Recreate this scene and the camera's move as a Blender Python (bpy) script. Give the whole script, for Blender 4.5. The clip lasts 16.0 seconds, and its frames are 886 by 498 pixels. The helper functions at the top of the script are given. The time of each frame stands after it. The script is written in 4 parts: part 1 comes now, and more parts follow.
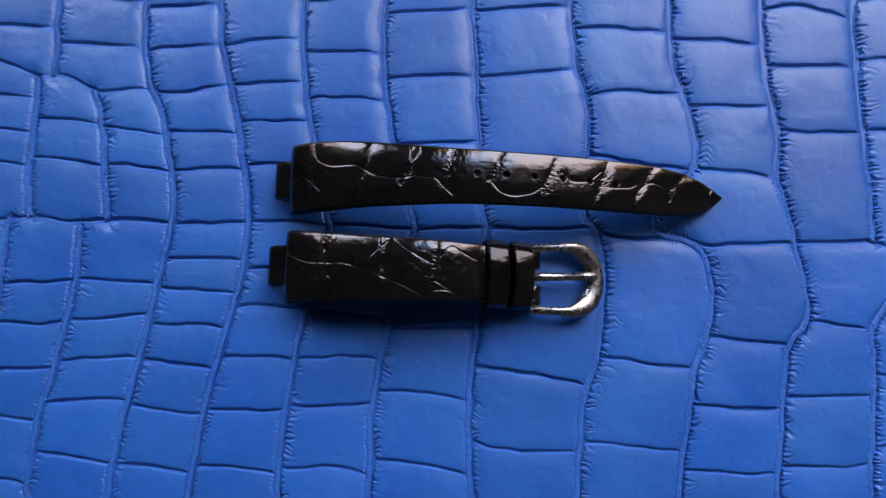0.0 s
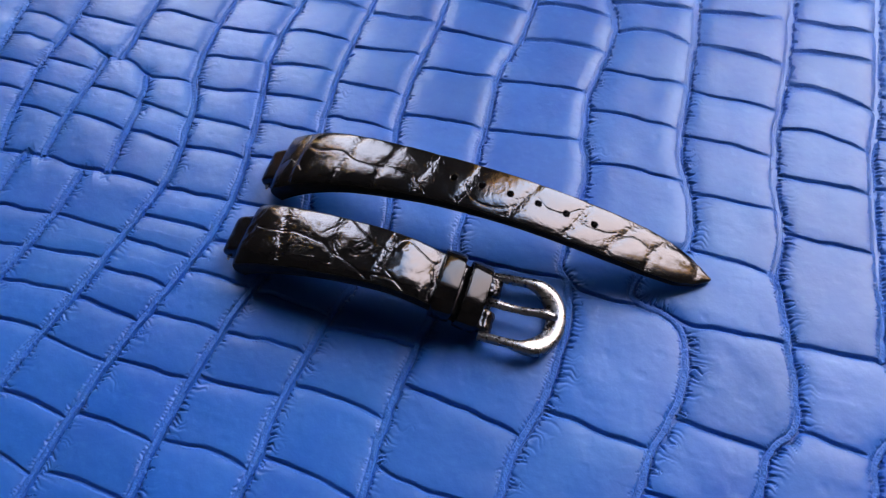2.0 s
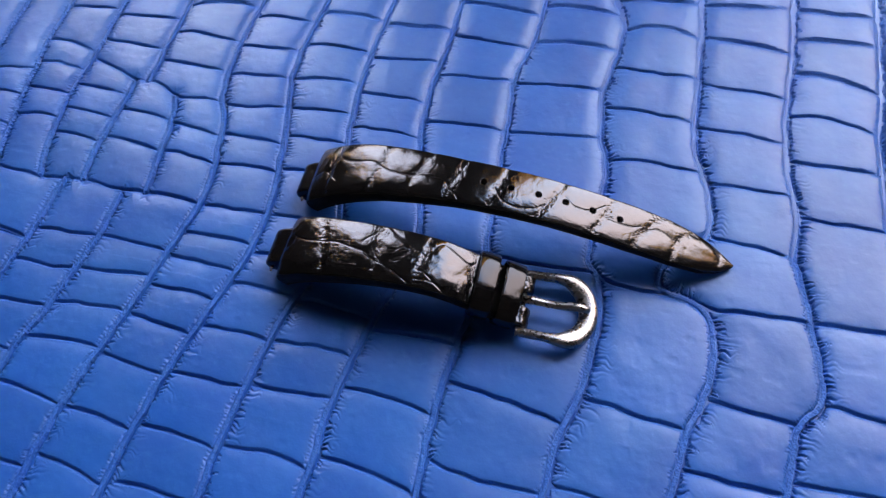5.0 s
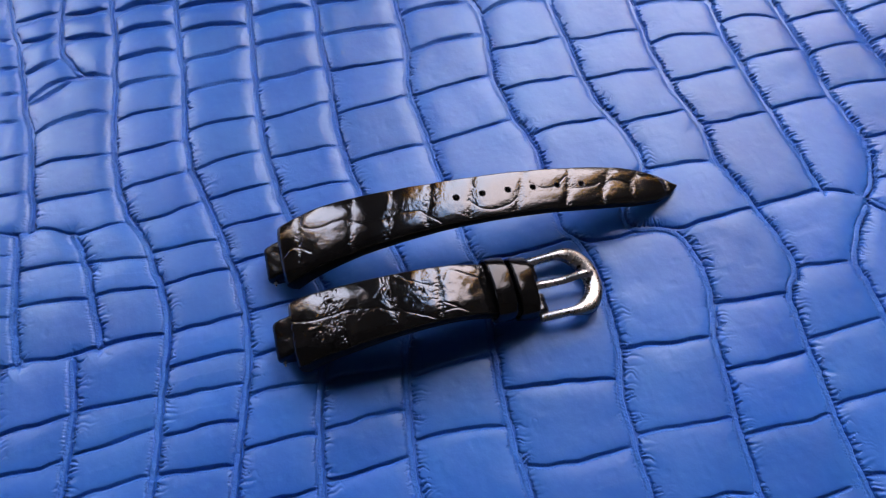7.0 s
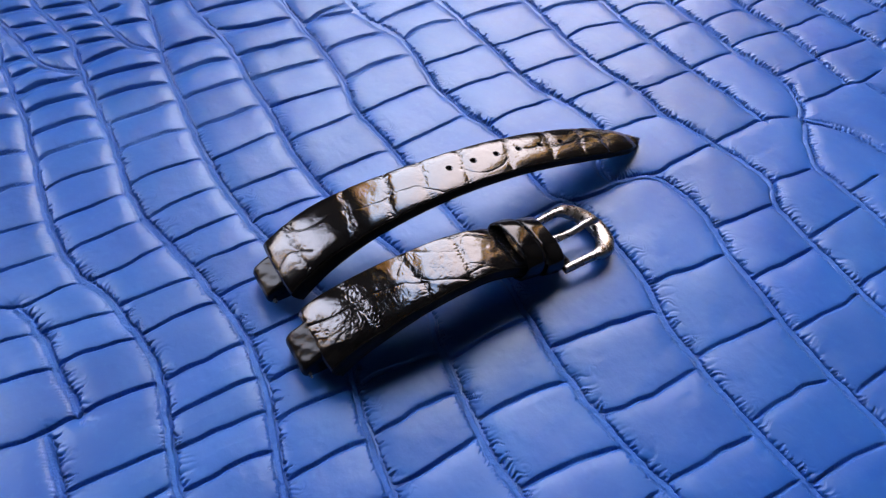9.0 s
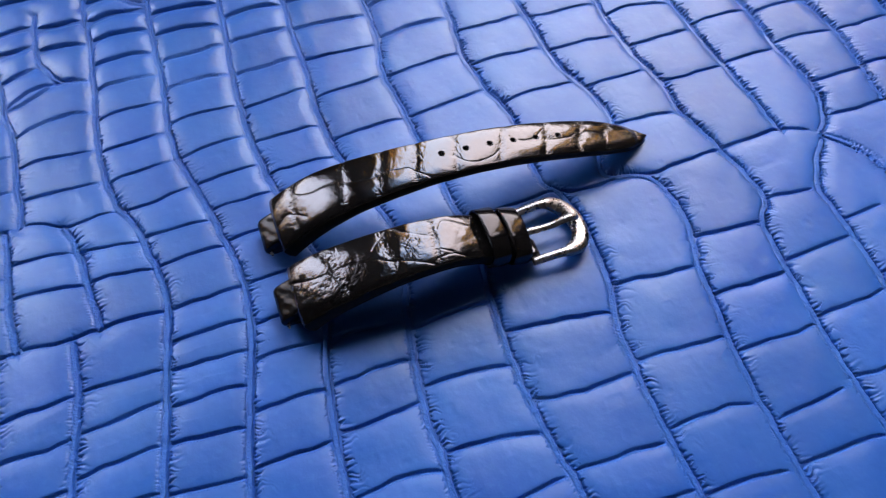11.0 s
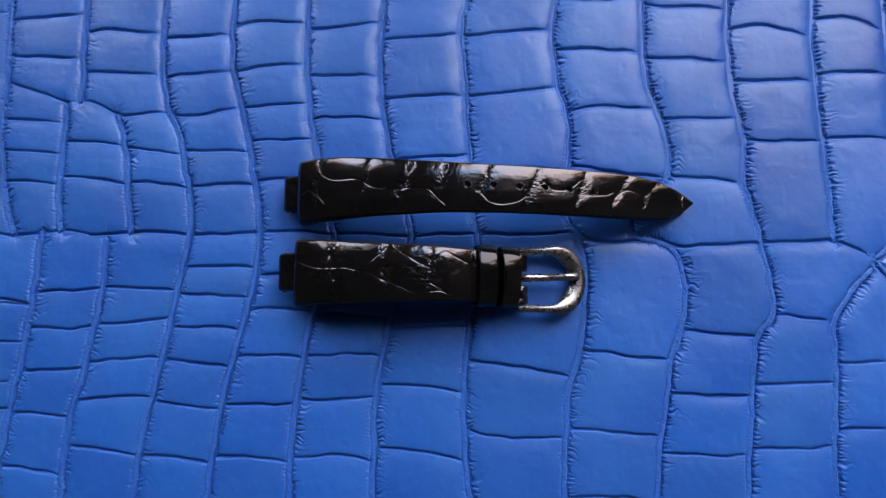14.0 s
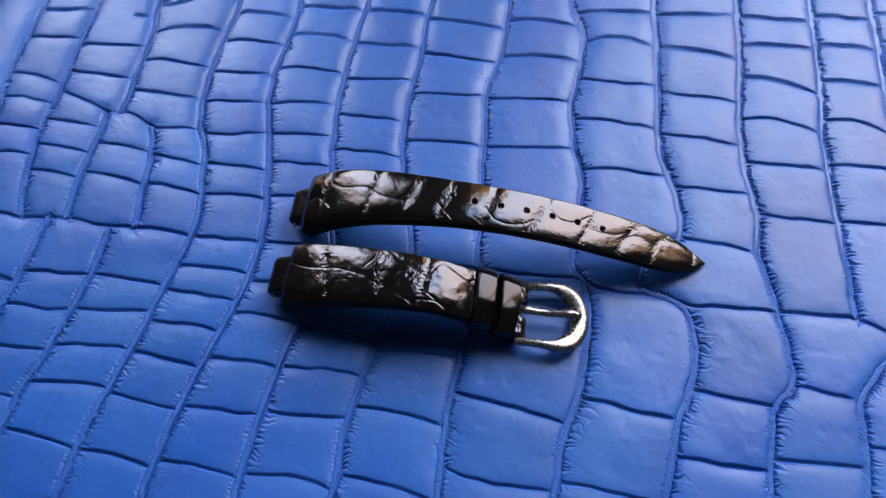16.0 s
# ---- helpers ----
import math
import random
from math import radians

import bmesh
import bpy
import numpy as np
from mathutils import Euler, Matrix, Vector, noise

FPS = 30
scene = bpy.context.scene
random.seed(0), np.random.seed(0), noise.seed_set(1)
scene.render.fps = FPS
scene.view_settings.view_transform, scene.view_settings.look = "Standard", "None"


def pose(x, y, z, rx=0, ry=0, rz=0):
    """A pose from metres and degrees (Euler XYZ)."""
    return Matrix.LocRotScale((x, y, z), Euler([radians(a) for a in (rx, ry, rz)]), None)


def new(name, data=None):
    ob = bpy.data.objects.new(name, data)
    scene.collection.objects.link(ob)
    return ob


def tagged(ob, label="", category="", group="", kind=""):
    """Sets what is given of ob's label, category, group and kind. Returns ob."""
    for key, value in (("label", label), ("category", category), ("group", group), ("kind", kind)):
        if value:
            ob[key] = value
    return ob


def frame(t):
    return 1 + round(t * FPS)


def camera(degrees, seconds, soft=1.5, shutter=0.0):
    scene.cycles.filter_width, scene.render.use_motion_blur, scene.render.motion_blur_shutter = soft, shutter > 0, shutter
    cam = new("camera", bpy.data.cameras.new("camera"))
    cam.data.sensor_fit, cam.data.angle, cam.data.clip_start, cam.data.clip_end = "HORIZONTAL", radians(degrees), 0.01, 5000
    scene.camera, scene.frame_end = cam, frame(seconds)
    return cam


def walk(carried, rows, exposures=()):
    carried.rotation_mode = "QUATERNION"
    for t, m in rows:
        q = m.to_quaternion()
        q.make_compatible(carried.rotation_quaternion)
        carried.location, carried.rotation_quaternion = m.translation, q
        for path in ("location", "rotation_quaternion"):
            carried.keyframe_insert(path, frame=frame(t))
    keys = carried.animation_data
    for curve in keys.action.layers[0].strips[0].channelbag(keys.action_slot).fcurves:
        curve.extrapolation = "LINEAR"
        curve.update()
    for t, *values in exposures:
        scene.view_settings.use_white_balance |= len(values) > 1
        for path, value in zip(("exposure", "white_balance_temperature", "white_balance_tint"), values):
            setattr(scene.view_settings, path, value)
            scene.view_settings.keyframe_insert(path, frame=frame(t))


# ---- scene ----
cam = camera(63.45, 16.0, soft=1.3)
# seconds, eye in metres, turn in degrees
ROWS = [
    (0.0, 0.00214, 0.00209, 0.19088, 7.539, 0.019, 0.728),
    (0.5, 0.00968, -0.01249, 0.18815, 13.097, 1.315, 2.865),
    (1.0, 0.01681, -0.02861, 0.18012, 18.390, 1.610, 7.771),
    (1.5, 0.02828, -0.04413, 0.16799, 25.265, 1.176, 12.856),
    (2.0, 0.03909, -0.05456, 0.16126, 30.029, 1.565, 15.724),
    (2.5, 0.04713, -0.06348, 0.15467, 34.297, 2.732, 19.025),
    (3.0, 0.06006, -0.06684, 0.14488, 37.374, 3.162, 22.928),
    (3.5, 0.05983, -0.06983, 0.13497, 39.793, 3.360, 25.733),
    (3.7, 0.06105, -0.06915, 0.13435, 39.915, 3.390, 25.925),
    (5.8, 0.00834, -0.04477, 0.19101, 21.473, 1.311, 0.648),
    (6.0, 0.00488, -0.04170, 0.19166, 20.732, 0.944, -2.022),
    (6.5, -0.00426, -0.04593, 0.18687, 23.047, 0.144, -8.100),
    (7.0, -0.01747, -0.05083, 0.17896, 27.480, 0.145, -14.499),
    (7.5, -0.02978, -0.06227, 0.17053, 31.662, -0.452, -20.228),
    (8.0, -0.04344, -0.06589, 0.16082, 35.394, -0.762, -24.637),
    (8.5, -0.05021, -0.06866, 0.15325, 38.567, -0.970, -28.514),
    (9.0, -0.06125, -0.06660, 0.14476, 39.717, -1.356, -30.880),
    (9.2, -0.06490, -0.06639, 0.14049, 40.070, -1.596, -31.759),
    (11.3, -0.02166, -0.07294, 0.17924, 29.426, -0.024, -16.254),
    (11.5, -0.01375, -0.07069, 0.18393, 28.005, -0.122, -13.238),
    (12.0, 0.00182, -0.05447, 0.19425, 21.818, 0.328, -6.700),
    (12.5, 0.00598, -0.03073, 0.20014, 15.864, 0.407, -2.589),
    (13.0, 0.00941, -0.01029, 0.20436, 10.730, 1.452, -0.823),
    (13.5, 0.00611, 0.00216, 0.20988, 7.786, 0.758, -0.453),
    (14.0, 0.00532, -0.00198, 0.20811, 8.427, 0.602, -0.187),
    (14.5, 0.00693, -0.02121, 0.20526, 14.145, 0.343, 2.873),
    (15.0, 0.00743, -0.03617, 0.20312, 18.051, 0.381, 6.069),
    (15.5, 0.01076, -0.04769, 0.19563, 22.978, -0.052, 7.709),
    (16.0, 0.01453, -0.05730, 0.18370, 27.623, 0.119, 7.159),
]
walk(cam, [(t, pose(*row)) for t, *row in ROWS], [(0.0, -0.12), (1.0, -0.09), (2.5, 0.03), (3.7, 0.04), (6.0, -0.08), (7.5, -0.03), (9.0, 0.03), (11.5, 0.02), (12.0, -0.06), (13.0, -0.10), (14.0, -0.10), (15.5, -0.03), (16.0, -0.03)])

# ---- light ----
scene.view_settings.exposure = 0.0
world = bpy.data.worlds.new("world")
scene.world = world
world.use_nodes = True
wn = world.node_tree.nodes
sky = wn.new("ShaderNodeTexSky")
sky.sky_type = "NISHITA"
sky.sun_disc = False
sky.sun_elevation, sky.sun_rotation = radians(35), radians(160)
wn["Background"].inputs["Strength"].default_value = 0.08
world.node_tree.links.new(sky.outputs[0], wn["Background"].inputs["Color"])

MM = 0.001


# ---- materials ----
class Nodes:
    """A small wrapper round a material's node tree."""

    def __init__(self, name):
        self.mat = bpy.data.materials.new(name)
        self.mat.use_nodes = True
        self.tree = self.mat.node_tree
        self.bsdf = self.tree.nodes["Principled BSDF"]
        self.pos = self.tree.nodes.new("ShaderNodeNewGeometry").outputs["Position"]

    def add(self, kind, **values):
        n = self.tree.nodes.new(kind)
        for k, v in values.items():
            n.inputs[k].default_value = v
        return n

    def link(self, a, b):
        self.tree.links.new(a, b)

    def noise(self, scale, detail=4.0, rough=0.55):
        n = self.add("ShaderNodeTexNoise", Scale=scale, Detail=detail, Roughness=rough)
        self.link(self.pos, n.inputs["Vector"])
        return n.outputs["Fac"]

    def cells(self, scale):
        n = self.add("ShaderNodeTexVoronoi", Scale=scale)
        self.link(self.pos, n.inputs["Vector"])
        return n.outputs["Distance"]

    def ramp(self, fac, low, high, a=0.3, b=0.7):
        n = self.tree.nodes.new("ShaderNodeMapRange")
        self.link(fac, n.inputs["Value"])
        for i, v in zip(("From Min", "From Max", "To Min", "To Max"), (a, b, low, high)):
            n.inputs[i].default_value = v
        return n.outputs["Result"]

    def mix(self, fac, a, b):
        n = self.tree.nodes.new("ShaderNodeMix")
        n.data_type = "RGBA"
        self.link(fac, n.inputs[0])
        for i, v in ((6, a), (7, b)):
            if isinstance(v, tuple):
                n.inputs[i].default_value = (*v, 1)
            else:
                self.link(v, n.inputs[i])
        return n.outputs[2]

    def bump(self, layers):
        last = None
        for height, strength, distance in layers:
            n = self.add("ShaderNodeBump", Strength=strength, Distance=distance)
            self.link(height, n.inputs["Height"])
            if last:
                self.link(last, n.inputs["Normal"])
            last = n.outputs["Normal"]
        self.link(last, self.bsdf.inputs["Normal"])

    def set(self, **values):
        names = {"color": "Base Color", "rough": "Roughness", "metal": "Metallic", "ior": "IOR", "coat": "Coat Weight", "coat_rough": "Coat Roughness", "spec": "Specular IOR Level", "tint": "Specular Tint"}
        for k, v in values.items():
            socket = self.bsdf.inputs[names[k]]
            if isinstance(v, tuple):
                socket.default_value = (*v, 1)
            elif isinstance(v, (int, float)):
                socket.default_value = v
            else:
                self.link(v, socket)
        return self.mat


def blue_leather(name, grain=0.0):
    n = Nodes(name)
    tone = n.mix(n.ramp(n.noise(28, 5), 0, 1, 0.3, 0.7), (0.008, 0.075, 0.365), (0.021, 0.119, 0.43))
    sheen_or_wear = n.mix(n.ramp(n.noise(420, 3), 0, 0.35, 0.55, 0.75), tone, (0.034, 0.145, 0.45))
    info = n.tree.nodes.new("ShaderNodeObjectInfo")
    hue = n.add("ShaderNodeHueSaturation")
    n.link(n.ramp(info.outputs["Random"], 0.91, 1.07, 0, 1), hue.inputs["Value"])
    n.link(sheen_or_wear, hue.inputs["Color"])
    n.bump([(n.noise(170, 3), 0.18, 0.0004), (n.noise(620, 3), 0.17 + 0.4 * grain, 0.00015 + 0.0001 * grain), (n.cells(1700), 0.10 + 0.6 * grain, 0.00007 + 0.0001 * grain)])
    return n.set(color=hue.outputs["Color"], rough=n.ramp(n.noise(90, 4), 0.36 + 0.22 * grain, 0.47 + 0.22 * grain), spec=0.46, tint=(0.95, 1.0, 0.96), coat=0.08 * (1 - grain), coat_rough=0.2)


def black_leather(name, rough_low, rough_high, relief, spec, sheen_or_wear=1.0):
    n = Nodes(name)
    # the last argument scales the base colour, to put sheen into it
    tone = n.mix(n.ramp(n.noise(150, 4), 0, 1), (0.0025 * sheen_or_wear, 0.0024 * sheen_or_wear, 0.0026 * sheen_or_wear), (0.006 * sheen_or_wear, 0.0052 * sheen_or_wear, 0.005 * sheen_or_wear))
    n.bump([(n.noise(260, 3), relief, 0.0003), (n.noise(900, 4), relief * 1.6, 0.00008), (n.cells(2200), 0.1, 0.00004)])
    return n.set(color=tone, rough=n.ramp(n.noise(500, 3), rough_low, rough_high), spec=spec, tint=(0.97, 0.91, 0.95))


def steel():
    n = Nodes("brushed_steel")
    n.bump([(n.noise(900, 3), 0.03, 0.00004)])
    return n.set(color=n.mix(n.noise(300, 3), (0.23, 0.21, 0.207), (0.31, 0.285, 0.28)), metal=1.0, rough=n.ramp(n.noise(700, 4), 0.24, 0.32))


def plain(name, a, b, scale, rough=0.7, relief=0.002):
    n = Nodes(name)
    n.bump([(n.noise(scale * 6, 5), 0.25, relief)])
    return n.set(color=n.mix(n.ramp(n.noise(scale, 5), 0, 1), a, b), rough=rough)


def daylight():
    """The bright overcast distance outside the windows."""
    n = Nodes("daylight")
    tree = n.tree
    glow = tree.nodes.new("ShaderNodeEmission")
    sep = tree.nodes.new("ShaderNodeSeparateXYZ")
    n.link(n.pos, sep.inputs[0])
    low = n.mix(n.ramp(n.noise(3, 3), 0, 1), (0.61, 0.51, 0.39), (0.88, 0.755, 0.62))
    drift = n.add("ShaderNodeMath")
    drift.operation = "MULTIPLY_ADD"
    n.link(n.noise(1.2, 4), drift.inputs[0])
    drift.inputs[1].default_value = 1.6
    n.link(sep.outputs["X"], drift.inputs[2])
    high = n.mix(n.ramp(drift.outputs[0], 0, 1, 1.5, 3.1), (0.67, 0.77, 0.96), (0.97, 0.88, 0.90))
    both = n.mix(n.ramp(sep.outputs["Z"], 0, 1, 0.85, 1.5), low, high)
    # height over the horizon, as seen from the table: clear blue sky above the bright cloud
    away = n.add("ShaderNodeVectorMath")
    away.operation = "LENGTH"
    flat = n.tree.nodes.new("ShaderNodeCombineXYZ")
    n.link(sep.outputs["X"], flat.inputs["X"])
    n.link(sep.outputs["Y"], flat.inputs["Y"])
    n.link(flat.outputs[0], away.inputs[0])
    steep = n.add("ShaderNodeMath")
    steep.operation = "DIVIDE"
    n.link(sep.outputs["Z"], steep.inputs[0])
    n.link(away.outputs["Value"], steep.inputs[1])
    zenith = n.mix(n.ramp(steep.outputs[0], 0, 1, 1.65, 2.25), both, (0.18, 0.33, 0.58))
    n.link(zenith, glow.inputs["Color"])
    n.link(n.ramp(sep.outputs["X"], DAYLIGHT * 1.3, DAYLIGHT * 0.86, -2.5, 2.5), glow.inputs["Strength"])
    n.link(glow.outputs[0], tree.nodes["Material Output"].inputs["Surface"])
    return n.mat


DAYLIGHT = 12.5
BLUE = blue_leather("blue_leather")
SEAM_BLUE = blue_leather("grainy_blue_leather", 1.0)
GLOSS = black_leather("glossy_black_leather", 0.09, 0.17, 0.22, 0.74)
LOOP = black_leather("dark_loop_leather", 0.07, 0.12, 0.14, 0.34)
TAB = black_leather("creased_black_leather", 0.16, 0.26, 0.4, 0.22)
# base colour tripled: stands in for the sheen on the strap's side walls
LINING = black_leather("dull_black_lining", 0.5, 0.65, 0.3, 0.14, 3.0)
STEEL = steel()
WALL = plain("brown_plaster", (0.055, 0.05, 0.047), (0.075, 0.068, 0.063), 3)
CEILING = plain("ceiling_paint", (0.045, 0.045, 0.05), (0.06, 0.06, 0.065), 3)
WOOD = plain("dark_wood", (0.09, 0.05, 0.028), (0.14, 0.08, 0.045), 14, 0.5)
FRAME = plain("ochre_wood", (0.42, 0.25, 0.07), (0.5, 0.31, 0.1), 14, 0.4)
DAY = daylight()


def cloth(name, a, b, thinness=0.5, gaps=0.0):
    """Curtain cloth that lets a little daylight through."""
    n = Nodes(name)
    thin = n.tree.nodes.new("ShaderNodeBsdfTranslucent")
    both = n.tree.nodes.new("ShaderNodeMixShader")
    n.set(color=n.mix(n.ramp(n.noise(30, 5), 0, 1), a, b), rough=0.9)
    n.link(n.mix(n.ramp(n.noise(30, 5), 0, 1), a, b), thin.inputs["Color"])
    both.inputs[0].default_value = thinness
    n.link(n.bsdf.outputs[0], both.inputs[1])
    n.link(thin.outputs[0], both.inputs[2])
    clear = n.tree.nodes.new("ShaderNodeBsdfTransparent")
    weave = n.tree.nodes.new("ShaderNodeMixShader")
    weave.inputs[0].default_value = gaps
    n.link(both.outputs[0], weave.inputs[1])
    n.link(clear.outputs[0], weave.inputs[2])
    n.link(weave.outputs[0], n.tree.nodes["Material Output"].inputs["Surface"])
    return n.mat


# cloths of the added curtains: their colours show only as reflections in the straps
BROWN_CLOTH = cloth("brown_curtain_cloth", (0.095, 0.084, 0.078), (0.135, 0.119, 0.111))
SHEER_CLOTH = cloth("sheer_curtain_cloth", (0.74, 0.66, 0.66), (0.84, 0.75, 0.77), 0.9, 0.8)
OCHRE_CLOTH = cloth("ochre_curtain_cloth", (0.93, 0.58, 0.10), (0.97, 0.72, 0.22), 0.95, 0.08)


# ---- mesh helpers ----
def mesh_of(name, verts, faces, material, smooth=True):
    me = bpy.data.meshes.new(name)
    me.from_pydata([tuple(v) for v in verts], [], faces)
    me.materials.append(material)
    if smooth:
        me.polygons.foreach_set("use_smooth", [True] * len(me.polygons))
    me.update()
    return me


def from_bm(name, bm, material, smooth=True):
    me = bpy.data.meshes.new(name)
    bmesh.ops.recalc_face_normals(bm, faces=bm.faces)
    bm.to_mesh(me)
    bm.free()
    me.materials.append(material)
    if smooth:
        me.polygons.foreach_set("use_smooth", [True] * len(me.polygons))
    me.update()
    return me


def part(name, me, parent, label=""):
    ob = new(name, me)
    ob.parent = parent
    if parent.parent is None:
        ob.matrix_parent_inverse = Matrix.Translation(parent.location).inverted()
    if label:
        tagged(ob, label)
    return ob


def thing(name, at=(0, 0, 0)):
    ob = new(name)
    ob.empty_display_size = 0.01
    ob.location = at
    return ob


def box_bm(x0, x1, y0, y1, z0, z1, bevel=0.0, segments=2):
    bm = bmesh.new()
    bmesh.ops.create_cube(bm, size=1)
    for v in bm.verts:
        v.co = Vector(((x0 + x1) / 2 + v.co.x * (x1 - x0), (y0 + y1) / 2 + v.co.y * (y1 - y0), (z0 + z1) / 2 + v.co.z * (z1 - z0)))
    if bevel:
        bmesh.ops.bevel(bm, geom=bm.edges[:], offset=bevel, segments=segments, affect="EDGES", profile=0.5)
    return bm


def structure(name, boxes, material, label, category):
    bm = bmesh.new()
    for b in boxes:
        other = box_bm(*b)
        me = bpy.data.meshes.new("piece")
        other.to_mesh(me)
        other.free()
        bm.from_mesh(me)
        bpy.data.meshes.remove(me)
    return tagged(new(name, from_bm(name, bm, material, False)), label, category, kind="structure")


def lattice(shape, seed):
    return np.random.RandomState(seed).rand(*shape) * 2 - 1


def soft_noise(X, Y, size, seed):
    """Smooth random heights from -1 to 1, with bumps of about that size."""
    table = lattice((128, 128), seed)
    u, v = X / size + 40.3, Y / size + 40.7
    i, j = np.floor(u).astype(int), np.floor(v).astype(int)
    a, b = u - i, v - j
    a, b = a * a * (3 - 2 * a), b * b * (3 - 2 * b)
    at = lambda p, q: table[p % 128, q % 128]
    return (at(i, j) * (1 - a) + at(i + 1, j) * a) * (1 - b) + (at(i, j + 1) * (1 - a) + at(i + 1, j + 1) * a) * b


def rounded(points, turns=2):
    """Cuts the corners of a line of points."""
    q = np.array(points, float)
    for _ in range(turns):
        if len(q) < 3:
            break
        a, b = q[:-1] * 0.75 + q[1:] * 0.25, q[:-1] * 0.25 + q[1:] * 0.75
        q = np.vstack([q[:1], np.stack([a, b], 1).reshape(-1, 2), q[-1:]])
    return q


def grooves(lines, xs, ys, reach):
    """For a grid: the distance to the nearest of the lines, on which side it lies, and how far along the line."""
    far = np.full((len(ys), len(xs)), 99.0)
    side, along = np.zeros_like(far), np.zeros_like(far)
    start = 0.0
    for q in lines:
        for a, b in zip(q[:-1], q[1:]):
            long = np.hypot(*(b - a))
            if long < 1e-6:
                continue
            i0, i1 = np.searchsorted(xs, (min(a[0], b[0]) - reach, max(a[0], b[0]) + reach))
            j0, j1 = np.searchsorted(ys, (min(a[1], b[1]) - reach, max(a[1], b[1]) + reach))
            if i0 < i1 and j0 < j1:
                X, Y = np.meshgrid(xs[i0:i1], ys[j0:j1])
                w = (b - a) / long
                u = np.clip((X - a[0]) * w[0] + (Y - a[1]) * w[1], 0, long)
                dx, dy = X - a[0] - u * w[0], Y - a[1] - u * w[1]
                dist = np.hypot(dx, dy)
                box = np.s_[j0:j1, i0:i1]
                nearer = dist < far[box]
                far[box] = np.where(nearer, dist, far[box])
                side[box] = np.where(nearer, np.sign(dx * w[1] - dy * w[0]), side[box])
                along[box] = np.where(nearer, start + u, along[box])
            start += long
        start += 17.3
    return far, side, along


def pleats(along, step, seed):
    """Irregular small folds that stand across a seam, narrow valleys between round lobes: 0 to 1 along it."""
    wave = along + 0.75 * step * soft_noise(along, along * 0 + 3, step * 2.2, seed)
    valley = (1 - np.abs(np.sin(np.pi * wave / step))) ** 1.4
    return valley * np.clip(0.65 + 0.7 * soft_noise(along, along * 0 + 9, step * 1.3, seed + 1), 0.0, 1.2)


def cusps(along, step, seed):
    """Irregular sharp points along a line, with round gaps between them: 0 to 1."""
    wave = along + 0.9 * step * soft_noise(along, along * 0 + 3, step * 2.0, seed)
    return (1 - np.abs(np.sin(np.pi * wave / step))) ** 2.0


# ---- the room round the table ----
TABLE = -2.5 * MM
NORTH = 1.08
structure("floor", [(-3.4, 3.4, -2.7, 1.25, -0.78, -0.74)], WOOD, "dark wooden floor of the dim room", "floor")
structure("ceiling", [(-3.4, 3.4, -2.7, 1.25, 5.8, 5.85)], CEILING, "dull grey painted ceiling", "ceiling")
structure("wall_south", [(-3.4, 3.4, -2.7, -2.6, -0.74, 5.8)], WALL, "brown plaster wall in shade", "wall")
structure("wall_west", [(-3.4, -3.3, -2.6, 1.25, -0.74, 5.8)], WALL, "brown plaster wall in shade", "wall")
structure("wall_east", [(3.3, 3.4, -2.6, 1.25, -0.74, 5.8)], WALL, "brown plaster wall in shade", "wall")
LEFT, RIGHT, SILL, HEAD = (-1.28, -0.47), (0.1, 1.62), 0.46, 3.3
# no doors here: low openings are added to light the side curtains from behind
LOW_SILL, LOW_HEAD, SIDE_HEAD, TOP, BACKLIGHT_SILL = 0.32, 1.75, 1.8, 5.8, -0.7
# an added opening reaches this far right, above the curtain, for more light
WIDER = 2.25
structure("wall_north", [(-3.3, -3.0, NORTH, 1.25, -0.74, TOP), (-3.0, LEFT[0], NORTH, 1.25, -0.74, BACKLIGHT_SILL), (LEFT[0], LEFT[1], NORTH, 1.25, -0.74, LOW_SILL), (LEFT[1], RIGHT[0], NORTH, 1.25, -0.74, TOP),
    (RIGHT[0], RIGHT[1], NORTH, 1.25, -0.74, SILL), (RIGHT[1], 3.0, NORTH, 1.25, -0.74, BACKLIGHT_SILL), (3.0, 3.3, NORTH, 1.25, -0.74, TOP), (-3.0, LEFT[0], NORTH, 1.25, SIDE_HEAD, TOP), (LEFT[0], LEFT[1], NORTH, 1.25, LOW_HEAD, TOP),
    (RIGHT[0], WIDER, NORTH, 1.25, HEAD, TOP), (RIGHT[1], WIDER, NORTH, 1.25, SIDE_HEAD, SIDE_HEAD + 0.15), (WIDER, 3.0, NORTH, 1.25, SIDE_HEAD, TOP)],
    WALL, "brown plaster wall with two tall windows and added openings that let in light", "wall")
for n, (x0, x1, sill, head) in enumerate(((*LEFT, LOW_SILL, LOW_HEAD), (*RIGHT, SILL, HEAD))):
    win = tagged(thing(f"window_{n + 1}", ((x0 + x1) / 2, 1.16, sill)), "tall window with an ochre wooden frame", "window", kind="structure")
    win.empty_display_size = 0.05
    for nm, b in (("window_frame", (x0 + 0.001, x0 + 0.05, 1.12, 1.20, sill + 0.05, head)), ("window_frame", (x1 - 0.05, x1 - 0.001, 1.12, 1.20, sill + 0.05, head)),
            ("window_frame", (x0 + 0.05, x1 - 0.05, 1.12, 1.20, head - 0.05, head - 0.001)), ("window_sill", (x0 + 0.001, x1 - 0.001, 1.09, 1.22, sill + 0.001, sill + 0.05))):
        part(nm, from_bm(nm, box_bm(*b, 0.004), FRAME), win)
